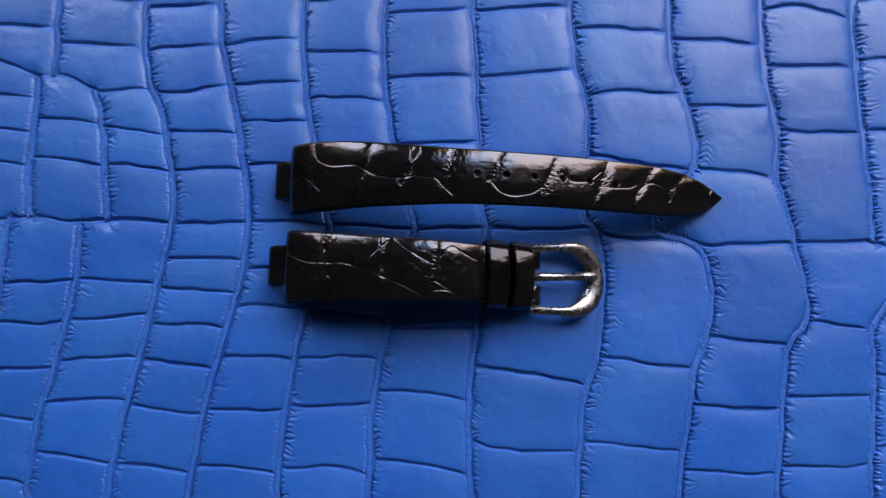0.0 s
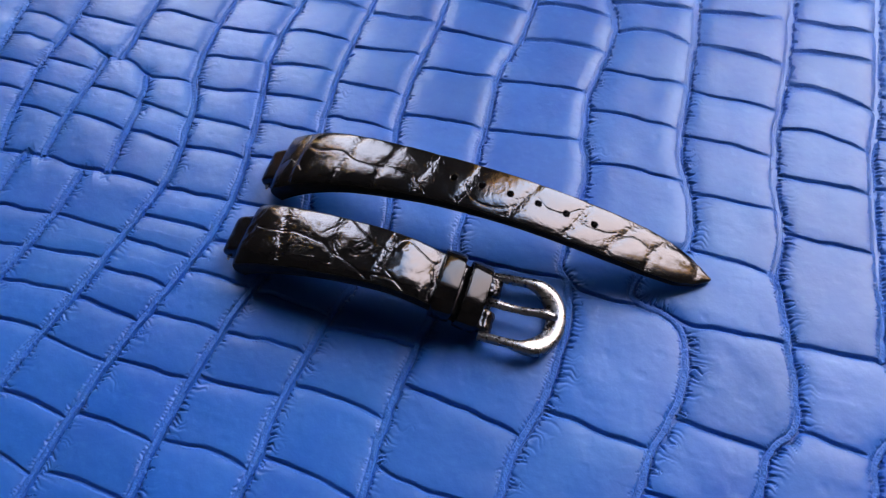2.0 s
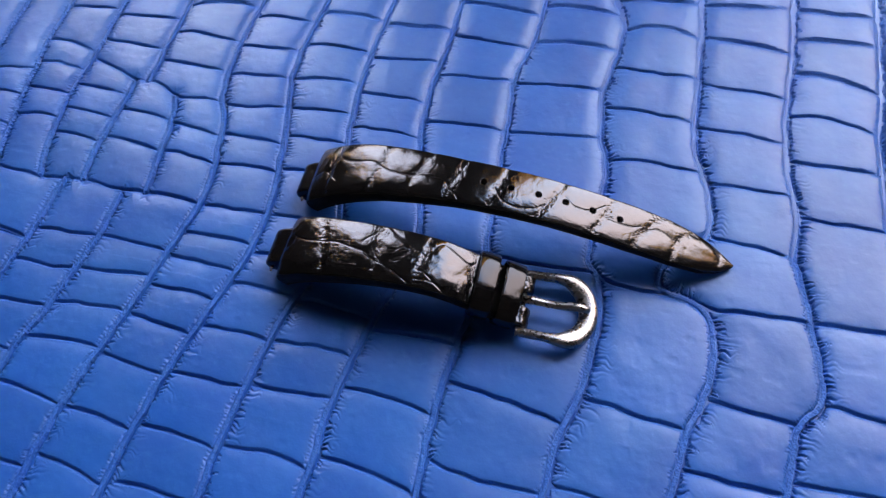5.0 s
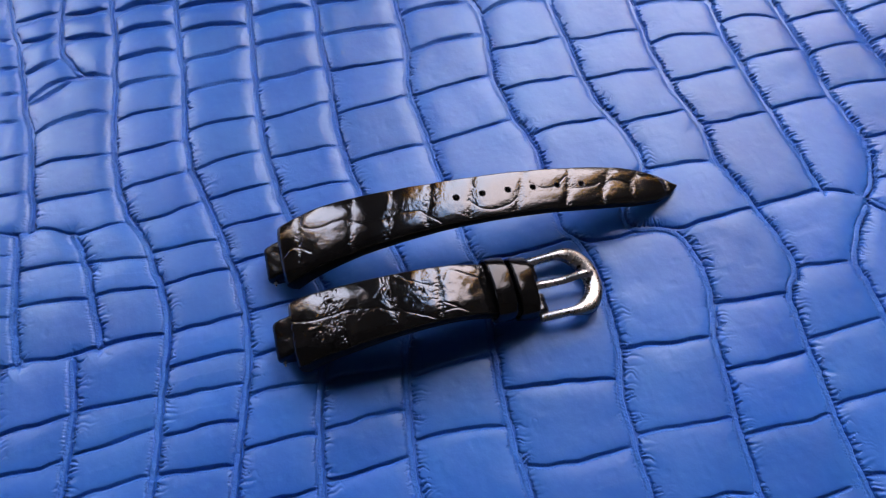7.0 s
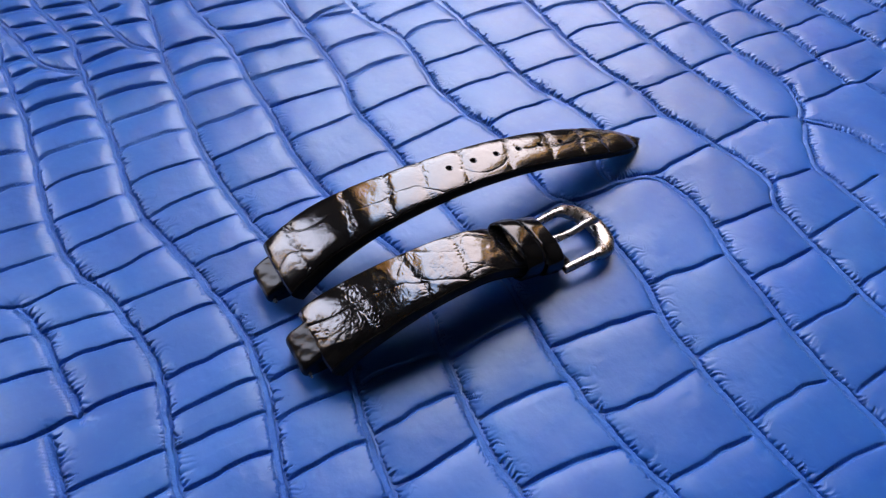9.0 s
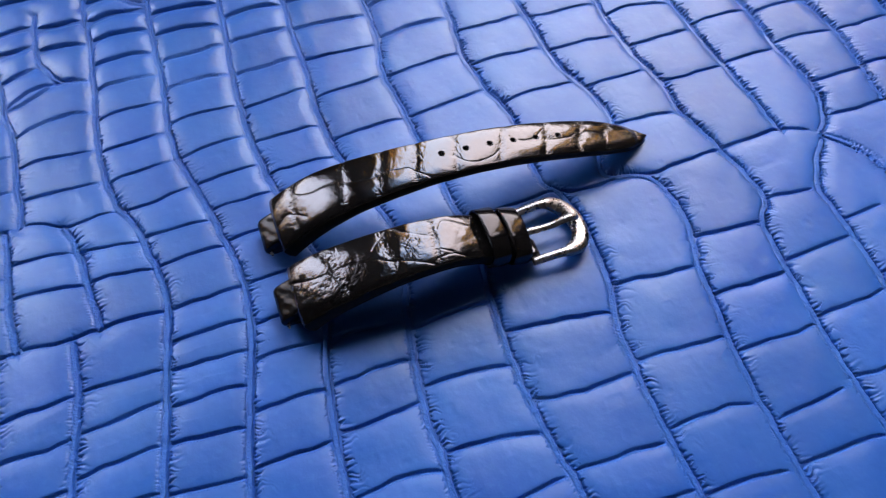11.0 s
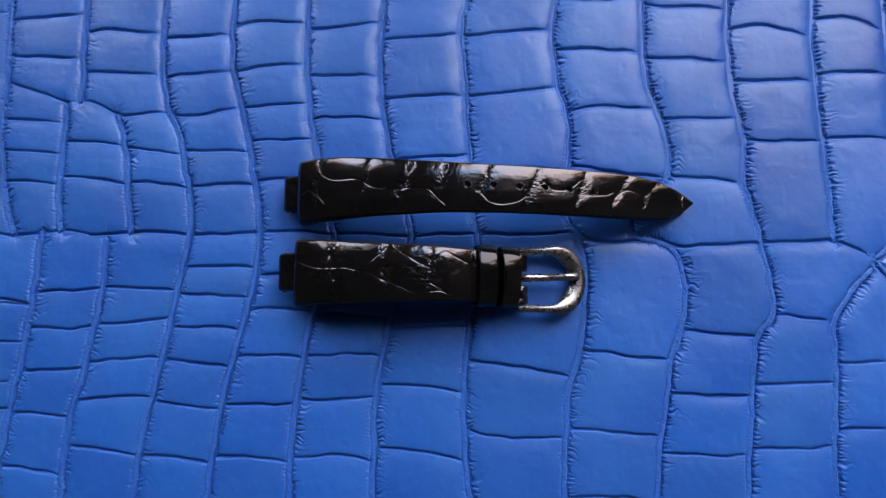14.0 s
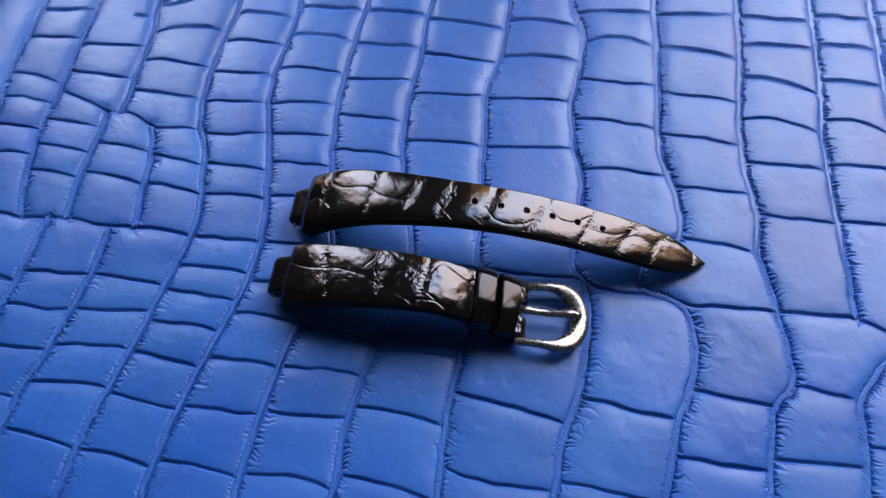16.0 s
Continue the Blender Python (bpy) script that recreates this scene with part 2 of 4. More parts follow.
tagged(new("backdrop", mesh_of("backdrop", [(-7, 2.7, -1.2), (7, 2.7, -1.2), (7, 2.7, 11), (-7, 2.7, 11)], [(0, 1, 2, 3)], DAY)), "bright overcast daylight outside the windows", "sky", kind="structure")


def curtain(x0, x1, top, material, label):
    """A hanging cloth in upright folds, unseen, added to colour the straps' reflections."""
    n = int((x1 - x0) / 0.012)
    verts, faces = [], []
    for i in range(n + 1):
        x = x0 + (x1 - x0) * i / n
        y = NORTH - 0.035 + 0.014 * math.sin(x * 75) + 0.006 * math.sin(x * 31 + 1)
        verts += [(x, y, -0.72), (x, y, 1.0), (x, y + 0.003 * math.sin(x * 40), top), (x, y + 0.002, top), (x, y + 0.002, 1.0), (x, y + 0.002, -0.72)]
    for i in range(n):
        a = 6 * i
        faces += [(a + k, a + 6 + k, a + 7 + k, a + k + 1) for k in range(5)] + [(a + 5, a + 11, a + 6, a)]
    tagged(new("curtain", mesh_of("curtain", verts, faces, material)), label, "curtain", "curtains at the windows")


# invented hangings: brown and ochre tint the reflections, the sheer one dims the left window
curtain(1.65, 3.1, 1.9, BROWN_CLOTH, "unseen long brown curtain added for the brown reflected in the straps")
curtain(-3.1, -1.33, 1.9, BROWN_CLOTH, "unseen long brown curtain added for the brown reflected in the straps")
curtain(1.52, 1.64, 1.9, OCHRE_CLOTH, "unseen narrow ochre curtain edge added for a yellow reflection")
curtain(-1.32, -1.25, 1.9, OCHRE_CLOTH, "unseen narrow ochre curtain edge added for a yellow reflection")
curtain(0.1, 0.23, 1.6, OCHRE_CLOTH, "unseen narrow ochre curtain added at a window's edge for a yellow reflection")
curtain(-1.23, -0.43, 1.9, SHEER_CLOTH, "unseen sheer pale curtain added across a window to dim it")
table = tagged(thing("table", (0, 0, -0.74)), "dark wooden table that carries the leather", "table")
part("tabletop", from_bm("tabletop", box_bm(-0.6, 0.6, -0.45, 0.45, TABLE - 0.03, TABLE, 0.004), WOOD), table)
for x in (-0.55, 0.55):
    for y in (-0.40, 0.40):
        part("leg", from_bm("leg", box_bm(x - 0.03, x + 0.03, y - 0.03, y + 0.03, -0.74, TABLE - 0.03, 0.004), WOOD), table)

# ---- the blue hide: seams run up and down it, rungs cross from seam to seam, folds lie free (millimetres) ----
SEAMS, FOLDS, WIDE, LADDERS = {}, [], [], {}
LOW, HIGH = -90.0, 235.0


def seam(name, *points):
    q = np.array(points, float)
    if q[0, 1] < -30:
        q = np.vstack([[q[0, 0] + 0.5 * (q[0, 0] - q[1, 0]), LOW], q])
    if q[-1, 1] > 68 and name not in ("w1", "w2"):
        q = np.vstack([q, [q[-1, 0] + 1.5, (q[-1, 1] + HIGH) / 2], [q[-1, 0] - 1.0, HIGH]])
    SEAMS[name] = rounded(q)


def at_height(name, y):
    q = SEAMS[name]
    return np.interp(y, q[:, 1], q[:, 0])


def fold(*points, wide=False):
    (WIDE if wide else FOLDS).append(rounded(points))


def rungs(left, right, *rows):
    LADDERS.setdefault((left, right), []).extend(rows)


seam("u0", (-124.8, 34.6), (-128.2, 45.6), (-129.8, 55.1), (-131.0, 61.9), (-130.9, 71.5), (-130.4, 80.6), (-130.9, 90.6), (-131.2, 99.8), (-131.3, 110.9))
seam("u1", (-107.4, 75.2), (-106.9, 81.2), (-108.0, 90.3), (-107.7, 99.4), (-107.8, 110.6), (-109.9, 119.0), (-111.0, 138.3), (-113.1, 154.0), (-116.1, 168.2))
seam("w1", (-110.7, 35.2), (-111.7, 42.4), (-112.0, 52.8), (-111.6, 65.1), (-111.7, 73.7))
seam("w2", (-89.5, 34.7), (-90.5, 43.9), (-92.2, 57.9), (-94.1, 66.7), (-95.8, 70.3))
seam("va", (-123.4, -34.5), (-122.7, -26.6), (-121.4, -17.1), (-119.7, -7.5), (-118.7, 2.2), (-117.2, 12.1), (-116.6, 22.1), (-116.3, 32.1), (-116.1, 34.3))
seam("vb", (-105.0, -37.7), (-104.6, -28.3), (-103.6, -18.8), (-101.4, -9.2), (-99.5, 0.5), (-97.6, 10.3), (-96.6, 21.9), (-96.3, 31.9))
seam("u2", (-84.3, -38.5), (-83.4, -30.0), (-81.6, -20.6), (-79.9, -11.0), (-77.9, -1.3), (-75.9, 10.1), (-73.9, 21.7), (-71.8, 31.6), (-71.6, 38.6), (-73.0, 48.9), (-75.2, 59.4), (-77.2, 66.5), (-80.1, 71.0), (-81.4, 75.4), (-82.8, 84.5), (-83.6, 97.3), (-81.1, 136.5), (-80.6, 148.2), (-81.5, 161.5), (-81.7, 175.2))
seam("u3", (-63.7, -38.7), (-62.8, -31.7), (-61.4, -23.8), (-59.8, -14.3), (-57.7, -3.1), (-55.1, 6.6), (-52.1, 19.8), (-50.8, 33.3), (-51.9, 43.5), (-53.9, 53.9), (-55.9, 64.5), (-57.9, 73.4), (-59.9, 80.6), (-61.5, 87.8), (-61.9, 98.8), (-60.1, 121.8), (-60.5, 140.1), (-59.5, 158.8), (-59.5, 168.3), (-58.6, 176.3), (-61.2, 188.1), (-63.1, 197.1), (-65.8, 207.7))
seam("u4", (-40.1, -38.0), (-40.1, -30.2), (-39.6, -20.8), (-38.5, -11.3), (-36.7, -0.0), (-34.4, 9.8), (-31.3, 21.3), (-28.6, 32.2), (-30.2, 37.3), (-32.6, 52.0), (-35.8, 62.5), (-37.2, 73.1), (-38.6, 85.7), (-38.5, 98.5), (-38.3, 109.6), (-36.8, 133.3), (-35.0, 152.9), (-33.1, 166.8), (-31.3, 181.7), (-30.4, 189.6))
seam("u5", (-16.8, -38.1), (-16.5, -30.4), (-16.6, -21.0), (-15.7, -9.9), (-13.7, 1.4), (-12.1, 11.2), (-8.5, 22.8), (-5.8, 32.8), (-6.8, 39.6), (-9.7, 50.0), (-12.6, 58.7), (-14.6, 69.3), (-15.7, 81.8), (-15.8, 94.5), (-14.6, 108.2), (-14.8, 124.4), (-13.2, 152.0), (-16.9, 173.8), (-17.1, 182.4))
seam("u6", (11.5, -45.9), (10.2, -39.0), (9.2, -27.4), (9.0, -14.8), (9.8, -3.6), (10.6, 4.5), (12.4, 17.6), (13.6, 31.0), (12.2, 37.7), (11.6, 54.9), (11.0, 63.7), (10.4, 76.1), (9.9, 86.9), (8.6, 97.8), (13.6, 118.9), (13.1, 145.2), (13.3, 165.7))
seam("u7", (37.5, -61.0), (37.1, -40.0), (37.8, -27.6), (38.5, -18.2), (40.0, -8.7), (43.0, -0.6), (44.5, 9.1), (45.0, 24.0), (43.0, 33.7), (40.1, 35.8), (39.5, 40.0), (40.1, 49.4), (41.2, 56.3), (41.9, 61.6), (41.3, 71.3), (38.5, 79.3), (37.9, 88.3), (36.8, 97.4), (39.6, 111.7), (40.8, 130.0), (35.7, 137.9), (34.4, 158.3))
seam("u8", (62.8, -39.8), (64.7, -26.2), (66.7, -15.2), (68.2, -4.9), (71.3, 2.4), (73.5, 10.5), (74.0, 17.0), (73.0, 24.5), (71.2, 28.6), (66.2, 31.2), (60.5, 32.4), (58.4, 34.6), (59.6, 40.0), (65.5, 46.2), (71.5, 50.8), (70.9, 59.5), (69.6, 67.9), (66.6, 75.4), (65.3, 84.3), (65.0, 97.0), (65.2, 112.6), (64.5, 139.2), (63.1, 168.8))
seam("u9", (88.4, -39.9), (89.6, -27.9), (91.3, -15.4), (92.4, -5.8), (93.2, 2.5), (99.7, 9.4), (98.5, 20.1), (96.7, 30.1), (95.9, 36.9), (94.3, 43.7), (92.4, 48.0), (93.9, 55.7), (94.0, 64.5), (91.5, 73.3), (91.0, 84.0), (90.9, 96.7), (92.7, 122.4))
seam("u10", (117.8, 31.3), (118.2, 40.1), (117.8, 52.0), (117.3, 60.7), (117.0, 71.2), (116.6, 83.7), (116.6, 94.5), (118.1, 104.1))
seam("vk", (113.3, -40.1), (113.5, -28.0), (115.0, -15.5), (116.3, -2.8), (115.5, 7.2), (122.8, 16.6), (128.2, 21.9))
seam("u11", (130.4, 25.5), (134.8, 29.4), (141.1, 44.6), (138.4, 62.6), (140.0, 79.6), (139.0, 94.9))
seam("u12", (157.6, 30.1), (160.3, 46.7), (163.7, 62.4), (160.6, 78.7))
seam("u13", (185.7, 36.5), (186.6, 43.8), (186.1, 58.4), (186.0, 71.4))
seam("m2", (-140.5, 34.6), (-144.0, 47.9), (-146.2, 60.5), (-149.0, 77.4), (-151.1, 90.1))
seam("m1", (-156.6, 36.7), (-159.7, 46.8), (-162.4, 59.6), (-163.5, 70.1), (-167.5, 84.1))
seam("n0", (-140.4, 18.5), (-139.6, 26.7), (-140.5, 34.6))
fold((-59.5, 158.8), (-65.1, 161.8), (-69.3, 166.6), (-71.8, 171.9), (-72.7, 181.1), (-75.3, 191.9), (-77.4, 200.9), wide=True)
fold((-33.6, 157.6), (-37.4, 160.8), (-41.5, 164.6), (-44.5, 172.3), (-45.6, 181.5), (-47.3, 190.4), (-48.1, 199.2), wide=True)
fold((-92.4, 131.0), (-97.3, 139.2), (-98.8, 145.1), (-98.4, 155.4), (-97.7, 166.1), wide=True)
fold((130.4, 23.3), (138.6, 14.7), (140.3, 1.8), wide=True)
fold((-129.6, 81.5), (-121.6, 78.6), (-111.7, 74.6), (-107.4, 75.2))
fold((-107.4, 75.2), (-103.0, 74.8), (-95.8, 70.3), (-88.9, 70.7), (-82.1, 71.5), (-80.1, 71.0))
fold((-161.0, 37.2), (-156.6, 36.7), (-140.5, 34.6), (-126.1, 33.5), (-123.5, 33.7), (-116.1, 34.3), (-110.7, 35.2), (-103.2, 33.8), (-96.0, 33.4), (-89.5, 34.7), (-71.0, 33.5), (-51.7, 33.8), (-40.7, 34.7), (-28.6, 33.4), (-5.8, 32.8), (13.6, 33.2), (26.3, 32.9), (37.2, 33.4), (43.0, 33.7))
fold((43.0, 33.7), (46.5, 31.4), (54.5, 30.6), (60.0, 31.2), (64.6, 32.3), (68.5, 30.2), (72.7, 28.9), (82.0, 29.8), (96.7, 30.4), (102.5, 30.4), (112.4, 30.5), (117.8, 31.3), (128.5, 26.2))
fold((99.7, 9.4), (107.5, 8.2), (115.5, 7.2))
fold((41.1, 53.6), (48.7, 53.1), (57.0, 51.3), (71.4, 50.1))
fold((71.5, 50.5), (80.5, 49.9), (92.4, 48.0))
fold((136.8, 29.9), (147.7, 28.8), (157.6, 30.1), (162.7, 27.3), (176.4, 29.3))
fold((162.7, 27.3), (163.9, 19.8))
fold((130.4, 25.5), (136.3, 29.5))
fold((-92.4, 131.0), (-88.9, 128.6), (-83.6, 127.5))
fold((-127.1, 13.5), (-122.0, 13.3), (-117.2, 12.9))
fold((-126.2, 2.0), (-122.9, 1.9), (-118.8, 1.9))
fold((-125.3, -9.1), (-120.0, -9.5))
fold((116.1, -4.9), (122.6, -4.8), (130.4, -4.1))
fold((114.1, -23.1), (121.0, -23.0), (128.7, -22.7))
fold((-59.5, 161.9), (-51.9, 164.1), (-41.8, 165.4))
fold((13.1, 149.9), (25.5, 148.5), (41.3, 148.3))
fold((92.0, 114.6), (103.6, 114.3), (112.2, 111.7), (119.5, 110.0))
fold((-58.8, 174.4), (-50.5, 173.3), (-44.5, 172.3))
fold((-60.3, 183.9), (-54.7, 183.3), (-45.6, 181.5))
fold((-62.1, 192.2), (-56.7, 191.5), (-47.3, 190.4))
fold((-64.4, 202.0), (-60.3, 201.7), (-48.1, 199.2))
fold((-45.5, 180.2), (-38.4, 179.1), (-31.9, 177.0))
fold((-47.2, 190.4), (-43.2, 190.7), (-38.0, 191.6))
fold((-72.3, 176.3), (-66.0, 174.4), (-58.9, 174.1))
fold((-73.5, 184.4), (-70.2, 184.9), (-60.3, 183.7))
fold((-76.2, 196.0), (-73.0, 194.5), (-62.2, 192.5))
fold((-76.5, 206.4), (-72.8, 206.1), (-65.2, 205.3))
fold((-81.7, 175.2), (-77.3, 175.3), (-72.1, 174.3))
fold((-81.6, 165.9), (-78.2, 165.7), (-70.3, 168.6))
fold((-114.2, 159.4), (-106.7, 159.8), (-98.0, 161.4))
fold((-112.4, 148.7), (-105.7, 149.0), (-98.5, 151.6))
fold((-110.8, 135.2), (-104.8, 136.7), (-97.7, 140.7))
fold((-110.1, 122.9), (-103.0, 123.0), (-92.0, 130.7))
fold((-98.1, 158.6), (-91.8, 157.5), (-81.3, 158.2))
fold((-98.7, 147.1), (-92.0, 147.0), (-80.7, 145.5))
fold((-81.1, 155.9), (-74.9, 156.3), (-67.1, 158.1))
fold((-115.3, 164.6), (-116.0, 164.1), (-115.2, 164.0))
fold((-117.6, 152.6), (-115.4, 151.8), (-112.8, 152.1))
fold((-117.2, 139.9), (-115.1, 139.3), (-111.2, 139.5))
fold((-117.0, 128.5), (-114.4, 128.1), (-110.5, 128.4))
fold((-116.7, 116.9), (-113.3, 116.9), (-109.5, 117.6))
fold((63.7, 155.2), (75.1, 156.7), (89.3, 158.1))
fold((64.5, 139.2), (74.0, 140.7), (89.8, 142.2))
fold((-174.8, 49.6), (-169.2, 50.7), (-160.3, 49.8))
fold((-187.6, 61.1), (-179.2, 61.3), (-161.9, 57.6))
fold((-190.4, 71.7), (-183.6, 73.4), (-163.4, 69.0))
fold((-84.0, -42.5), (-72.7, -43.6), (-66.9, -45.4), (-62.5, -46.4))
fold((-61.1, -44.1), (-54.3, -43.5), (-46.8, -44.5), (-39.5, -45.3))
fold((-38.5, -44.1), (-31.2, -44.4), (-24.4, -45.3), (-16.9, -46.3))
fold((-66.0, -57.0), (-57.4, -57.8), (-48.9, -59.0), (-40.5, -60.2))
fold((-15.1, -44.6), (-9.6, -44.3), (-5.2, -44.2), (12.0, -43.0))
fold((11.7, -42.7), (20.2, -43.5), (28.6, -43.3), (36.4, -44.4))
fold((38.8, -41.9), (48.3, -41.4), (55.7, -41.5), (62.2, -43.7))
fold((38.6, -58.5), (48.1, -58.8), (54.9, -59.3), (59.9, -60.5))
fold((64.7, -48.8), (75.7, -48.2), (86.0, -47.5))
rungs("u0", "u1", (89.9, 88.8, -0.1), (101.6, 103.7, -0.3))
rungs("u1", "u2", (84.9, 83.6, -0.3), (97.6, 97.3, 0.5), (109.6, 113.3, 2.6), (122.9, 127.5, 5.0))
rungs("w1", "w2", (51.6, 49.1, 0.5), (62.5, 60.6, 0.4))
rungs("u0", "w1", (50.2, 48.9, 0.2), (60.0, 58.4, 0.1), (69.3, 68.2, 0.1))
rungs("w2", "u2", (49.9, 47.7, 0.2), (60.1, 58.3, -0.0))
rungs("u2", "u3", (-29.9, -32.5, 0.9), (-14.9, -17.1, -0.1), (-3.2, -5.6, 0.4), (6.3, 5.5, 0.5), (16.0, 14.9, -0.1), (23.9, 23.5, 0.4), (48.3, 48.7, 0.2), (59.1, 58.8, 0.3), (70.6, 73.2, -1.5), (82.5, 84.6, -0.0), (95.0, 97.0, -0.4), (108.9, 109.8, 0.7), (122.1, 122.3, 0.9), (133.9, 133.7, 0.9), (145.0, 145.2, 1.9), (154.8, 156.3, 2.0))
rungs("u3", "u4", (-30.3, -32.3, 0.7), (-16.1, -15.8, -0.0), (-2.2, -2.9, 0.7), (10.7, 10.5, 0.9), (21.5, 21.3, 0.0), (49.9, 50.3, 0.3), (62.2, 62.8, 0.0), (72.5, 74.0, 0.1), (84.1, 86.6, 0.4), (99.0, 99.6, 1.4), (114.1, 115.0, 0.8), (127.7, 129.4, 0.0), (140.7, 138.9, 1.9), (151.9, 150.2, 1.7))
rungs("u4", "u5", (-30.6, -31.9, 1.2), (-14.5, -13.4, -0.8), (-2.4, -2.6, 0.8), (10.0, 8.8, 0.6), (53.3, 53.6, 0.1), (69.1, 68.9, 0.4), (82.9, 82.3, 0.1), (97.9, 99.9, -0.5), (113.3, 114.6, -0.2), (128.8, 129.8, -0.1), (141.7, 141.6, 2.0), (156.6, 154.6, 1.2))
rungs("u5", "u6", (-28.0, -32.1, 0.9), (-10.6, -12.8, 0.9), (5.6, 5.8, 0.5), (56.2, 57.6, -0.1), (74.9, 75.7, 0.6), (94.1, 96.3, -0.5), (112.0, 111.0, -0.7), (127.6, 125.9, 0.4), (142.5, 140.9, -0.3), (160.2, 155.3, -1.9))
rungs("u6", "u7", (-23.2, -25.7, -1.0), (-3.6, -8.0, 0.2), (53.2, 52.5, 0.2), (75.7, 79.0, -0.6), (94.9, 97.4, 0.2), (112.9, 114.4, 1.3), (130.2, 130.7, 1.1), (147.4, 153.1, 2.3))
rungs("u7", "u8", (-23.2, -25.0, 0.3), (-0.9, -3.3, -0.3), (71.2, 71.9, 0.6), (90.3, 89.2, 0.7), (107.1, 107.1, -0.7), (123.6, 124.0, 3.2), (136.5, 140.2, 0.7), (155.2, 158.6, 4.8))
rungs("u8", "u9", (-29.6, -30.2, -0.3), (-12.8, -13.8, -0.5), (4.6, 2.8, 0.1), (67.9, 68.1, 0.5), (87.5, 86.2, 0.4), (104.7, 103.1, 0.2), (124.5, 122.4, 0.7))
rungs("u9", "u10", (61.7, 60.7, -0.0), (80.0, 79.5, 0.4), (96.7, 93.7, 2.4))
rungs("u10", "u11", (61.6, 62.0, 0.3), (81.8, 82.0, 0.7), (100.0, 94.9, 2.7))
rungs("va", "vb", (-32.9, -35.3, 0.4), (-18.3, -19.1, 0.3), (-5.8, -5.7, -0.4), (5.8, 6.5, -0.3), (16.3, 17.7, -0.0))
rungs("vb", "u2", (-27.2, -30.3, 0.6), (-15.1, -13.8, 1.0), (-3.9, -3.0, 0.6), (7.1, 8.8, -0.3), (17.9, 17.0, 0.2))
rungs("u9", "vk", (-28.4, -27.6, -0.5), (-11.1, -10.0, -0.1))
rungs("u11", "u12", (44.6, 44.4, -0.4), (64.0, 62.4, 0.9), (79.6, 78.7, 1.4))
rungs("u12", "u13", (45.8, 43.4, -0.2), (62.4, 62.0, 0.0))
rungs("m2", "u0", (54.1, 55.1, 1.0), (66.0, 65.3, -0.3), (76.7, 75.8, 0.6), (86.7, 83.5, 1.2))
rungs("m1", "m2", (51.4, 50.0, 0.1), (60.2, 62.1, 1.2), (70.9, 73.9, -0.4))
rungs("n0", "va", (15.3, 13.2, 0.6))
seam("p0", (-178.0, -31.0), (-176.0, 10.0), (-176.0, 36.0), (-180.0, 60.0), (-184.0, 90.0))
seam("p1", (-200.0, -31.0), (-198.0, 30.0), (-203.0, 80.0))
seam("p2", (-158.0, -31.0), (-157.0, 0.0), (-156.6, 36.7))
seam("q1", (208.0, -31.0), (207.0, 30.0), (208.0, 80.0))
seam("q2", (230.0, -31.0), (229.0, 30.0), (231.0, 80.0))
seam("q3", (139.0, -31.0), (140.3, 2.0))
seam("q4", (163.0, -31.0), (164.0, 20.0))
seam("q5", (186.0, -31.0), (185.7, 37.0))
seam("q6", (-141.0, -31.0), (-140.4, 18.5))
fold((87.4, -46.0), (98.5, -47.2), (112.8, -48.6))

# carry the rungs on, at their own pace, to where the seams end
dice = random.Random(4)
READ = {}
for pair, low, high in ((("p1", "p0"), LOW, HIGH), (("p0", "m1"), 37, HIGH), (("p0", "p2"), LOW, 37), (("m1", "m2"), 35, HIGH), (("p2", "q6"), LOW, 18), (("m2", "u0"), 35, HIGH), (("q6", "va"), LOW, 34),
        (("u0", "u1"), 76, HIGH), (("u1", "u2"), 72, HIGH), (("va", "vb"), LOW, 33), (("vb", "u2"), LOW, 33), (("u2", "u3"), LOW, HIGH), (("u3", "u4"), LOW, HIGH), (("u4", "u5"), LOW, HIGH),
        (("u5", "u6"), LOW, HIGH), (("u6", "u7"), LOW, HIGH), (("u7", "u8"), LOW, HIGH), (("u8", "u9"), LOW, HIGH), (("u9", "u10"), 45, HIGH), (("u9", "vk"), LOW, 8), (("u10", "u11"), 45, HIGH),
        (("u11", "u12"), 45, HIGH), (("u12", "u13"), 30, HIGH), (("u13", "q1"), LOW, HIGH), (("q1", "q2"), LOW, HIGH), (("vk", "q3"), LOW, 20), (("q3", "q4"), LOW, 15), (("q4", "q5"), LOW, 35)):
    rows = LADDERS.setdefault(pair, [])
    READ[pair] = len(rows)
    top = max([max(r[:2]) for r in rows], default=low)
    bottom = min([min(r[:2]) for r in rows], default=low)
    step = 14.5
    while top + step * 1.4 < high:
        top += step * dice.uniform(0.9, 1.15)
        rows.append((top, top + dice.uniform(-1, 2), dice.uniform(-0.6, 0.9)))
    while bottom - step * 1.4 > low:
        bottom -= step * dice.uniform(0.95, 1.2)
        rows.append((bottom, bottom - dice.uniform(-1, 2), dice.uniform(-0.3, 0.9)))
rows_all = [(n >= READ.get(pair, 999), pair, row) for pair, rows in LADDERS.items() for n, row in enumerate(rows)]
rows_all.sort(key=lambda r: r[0])
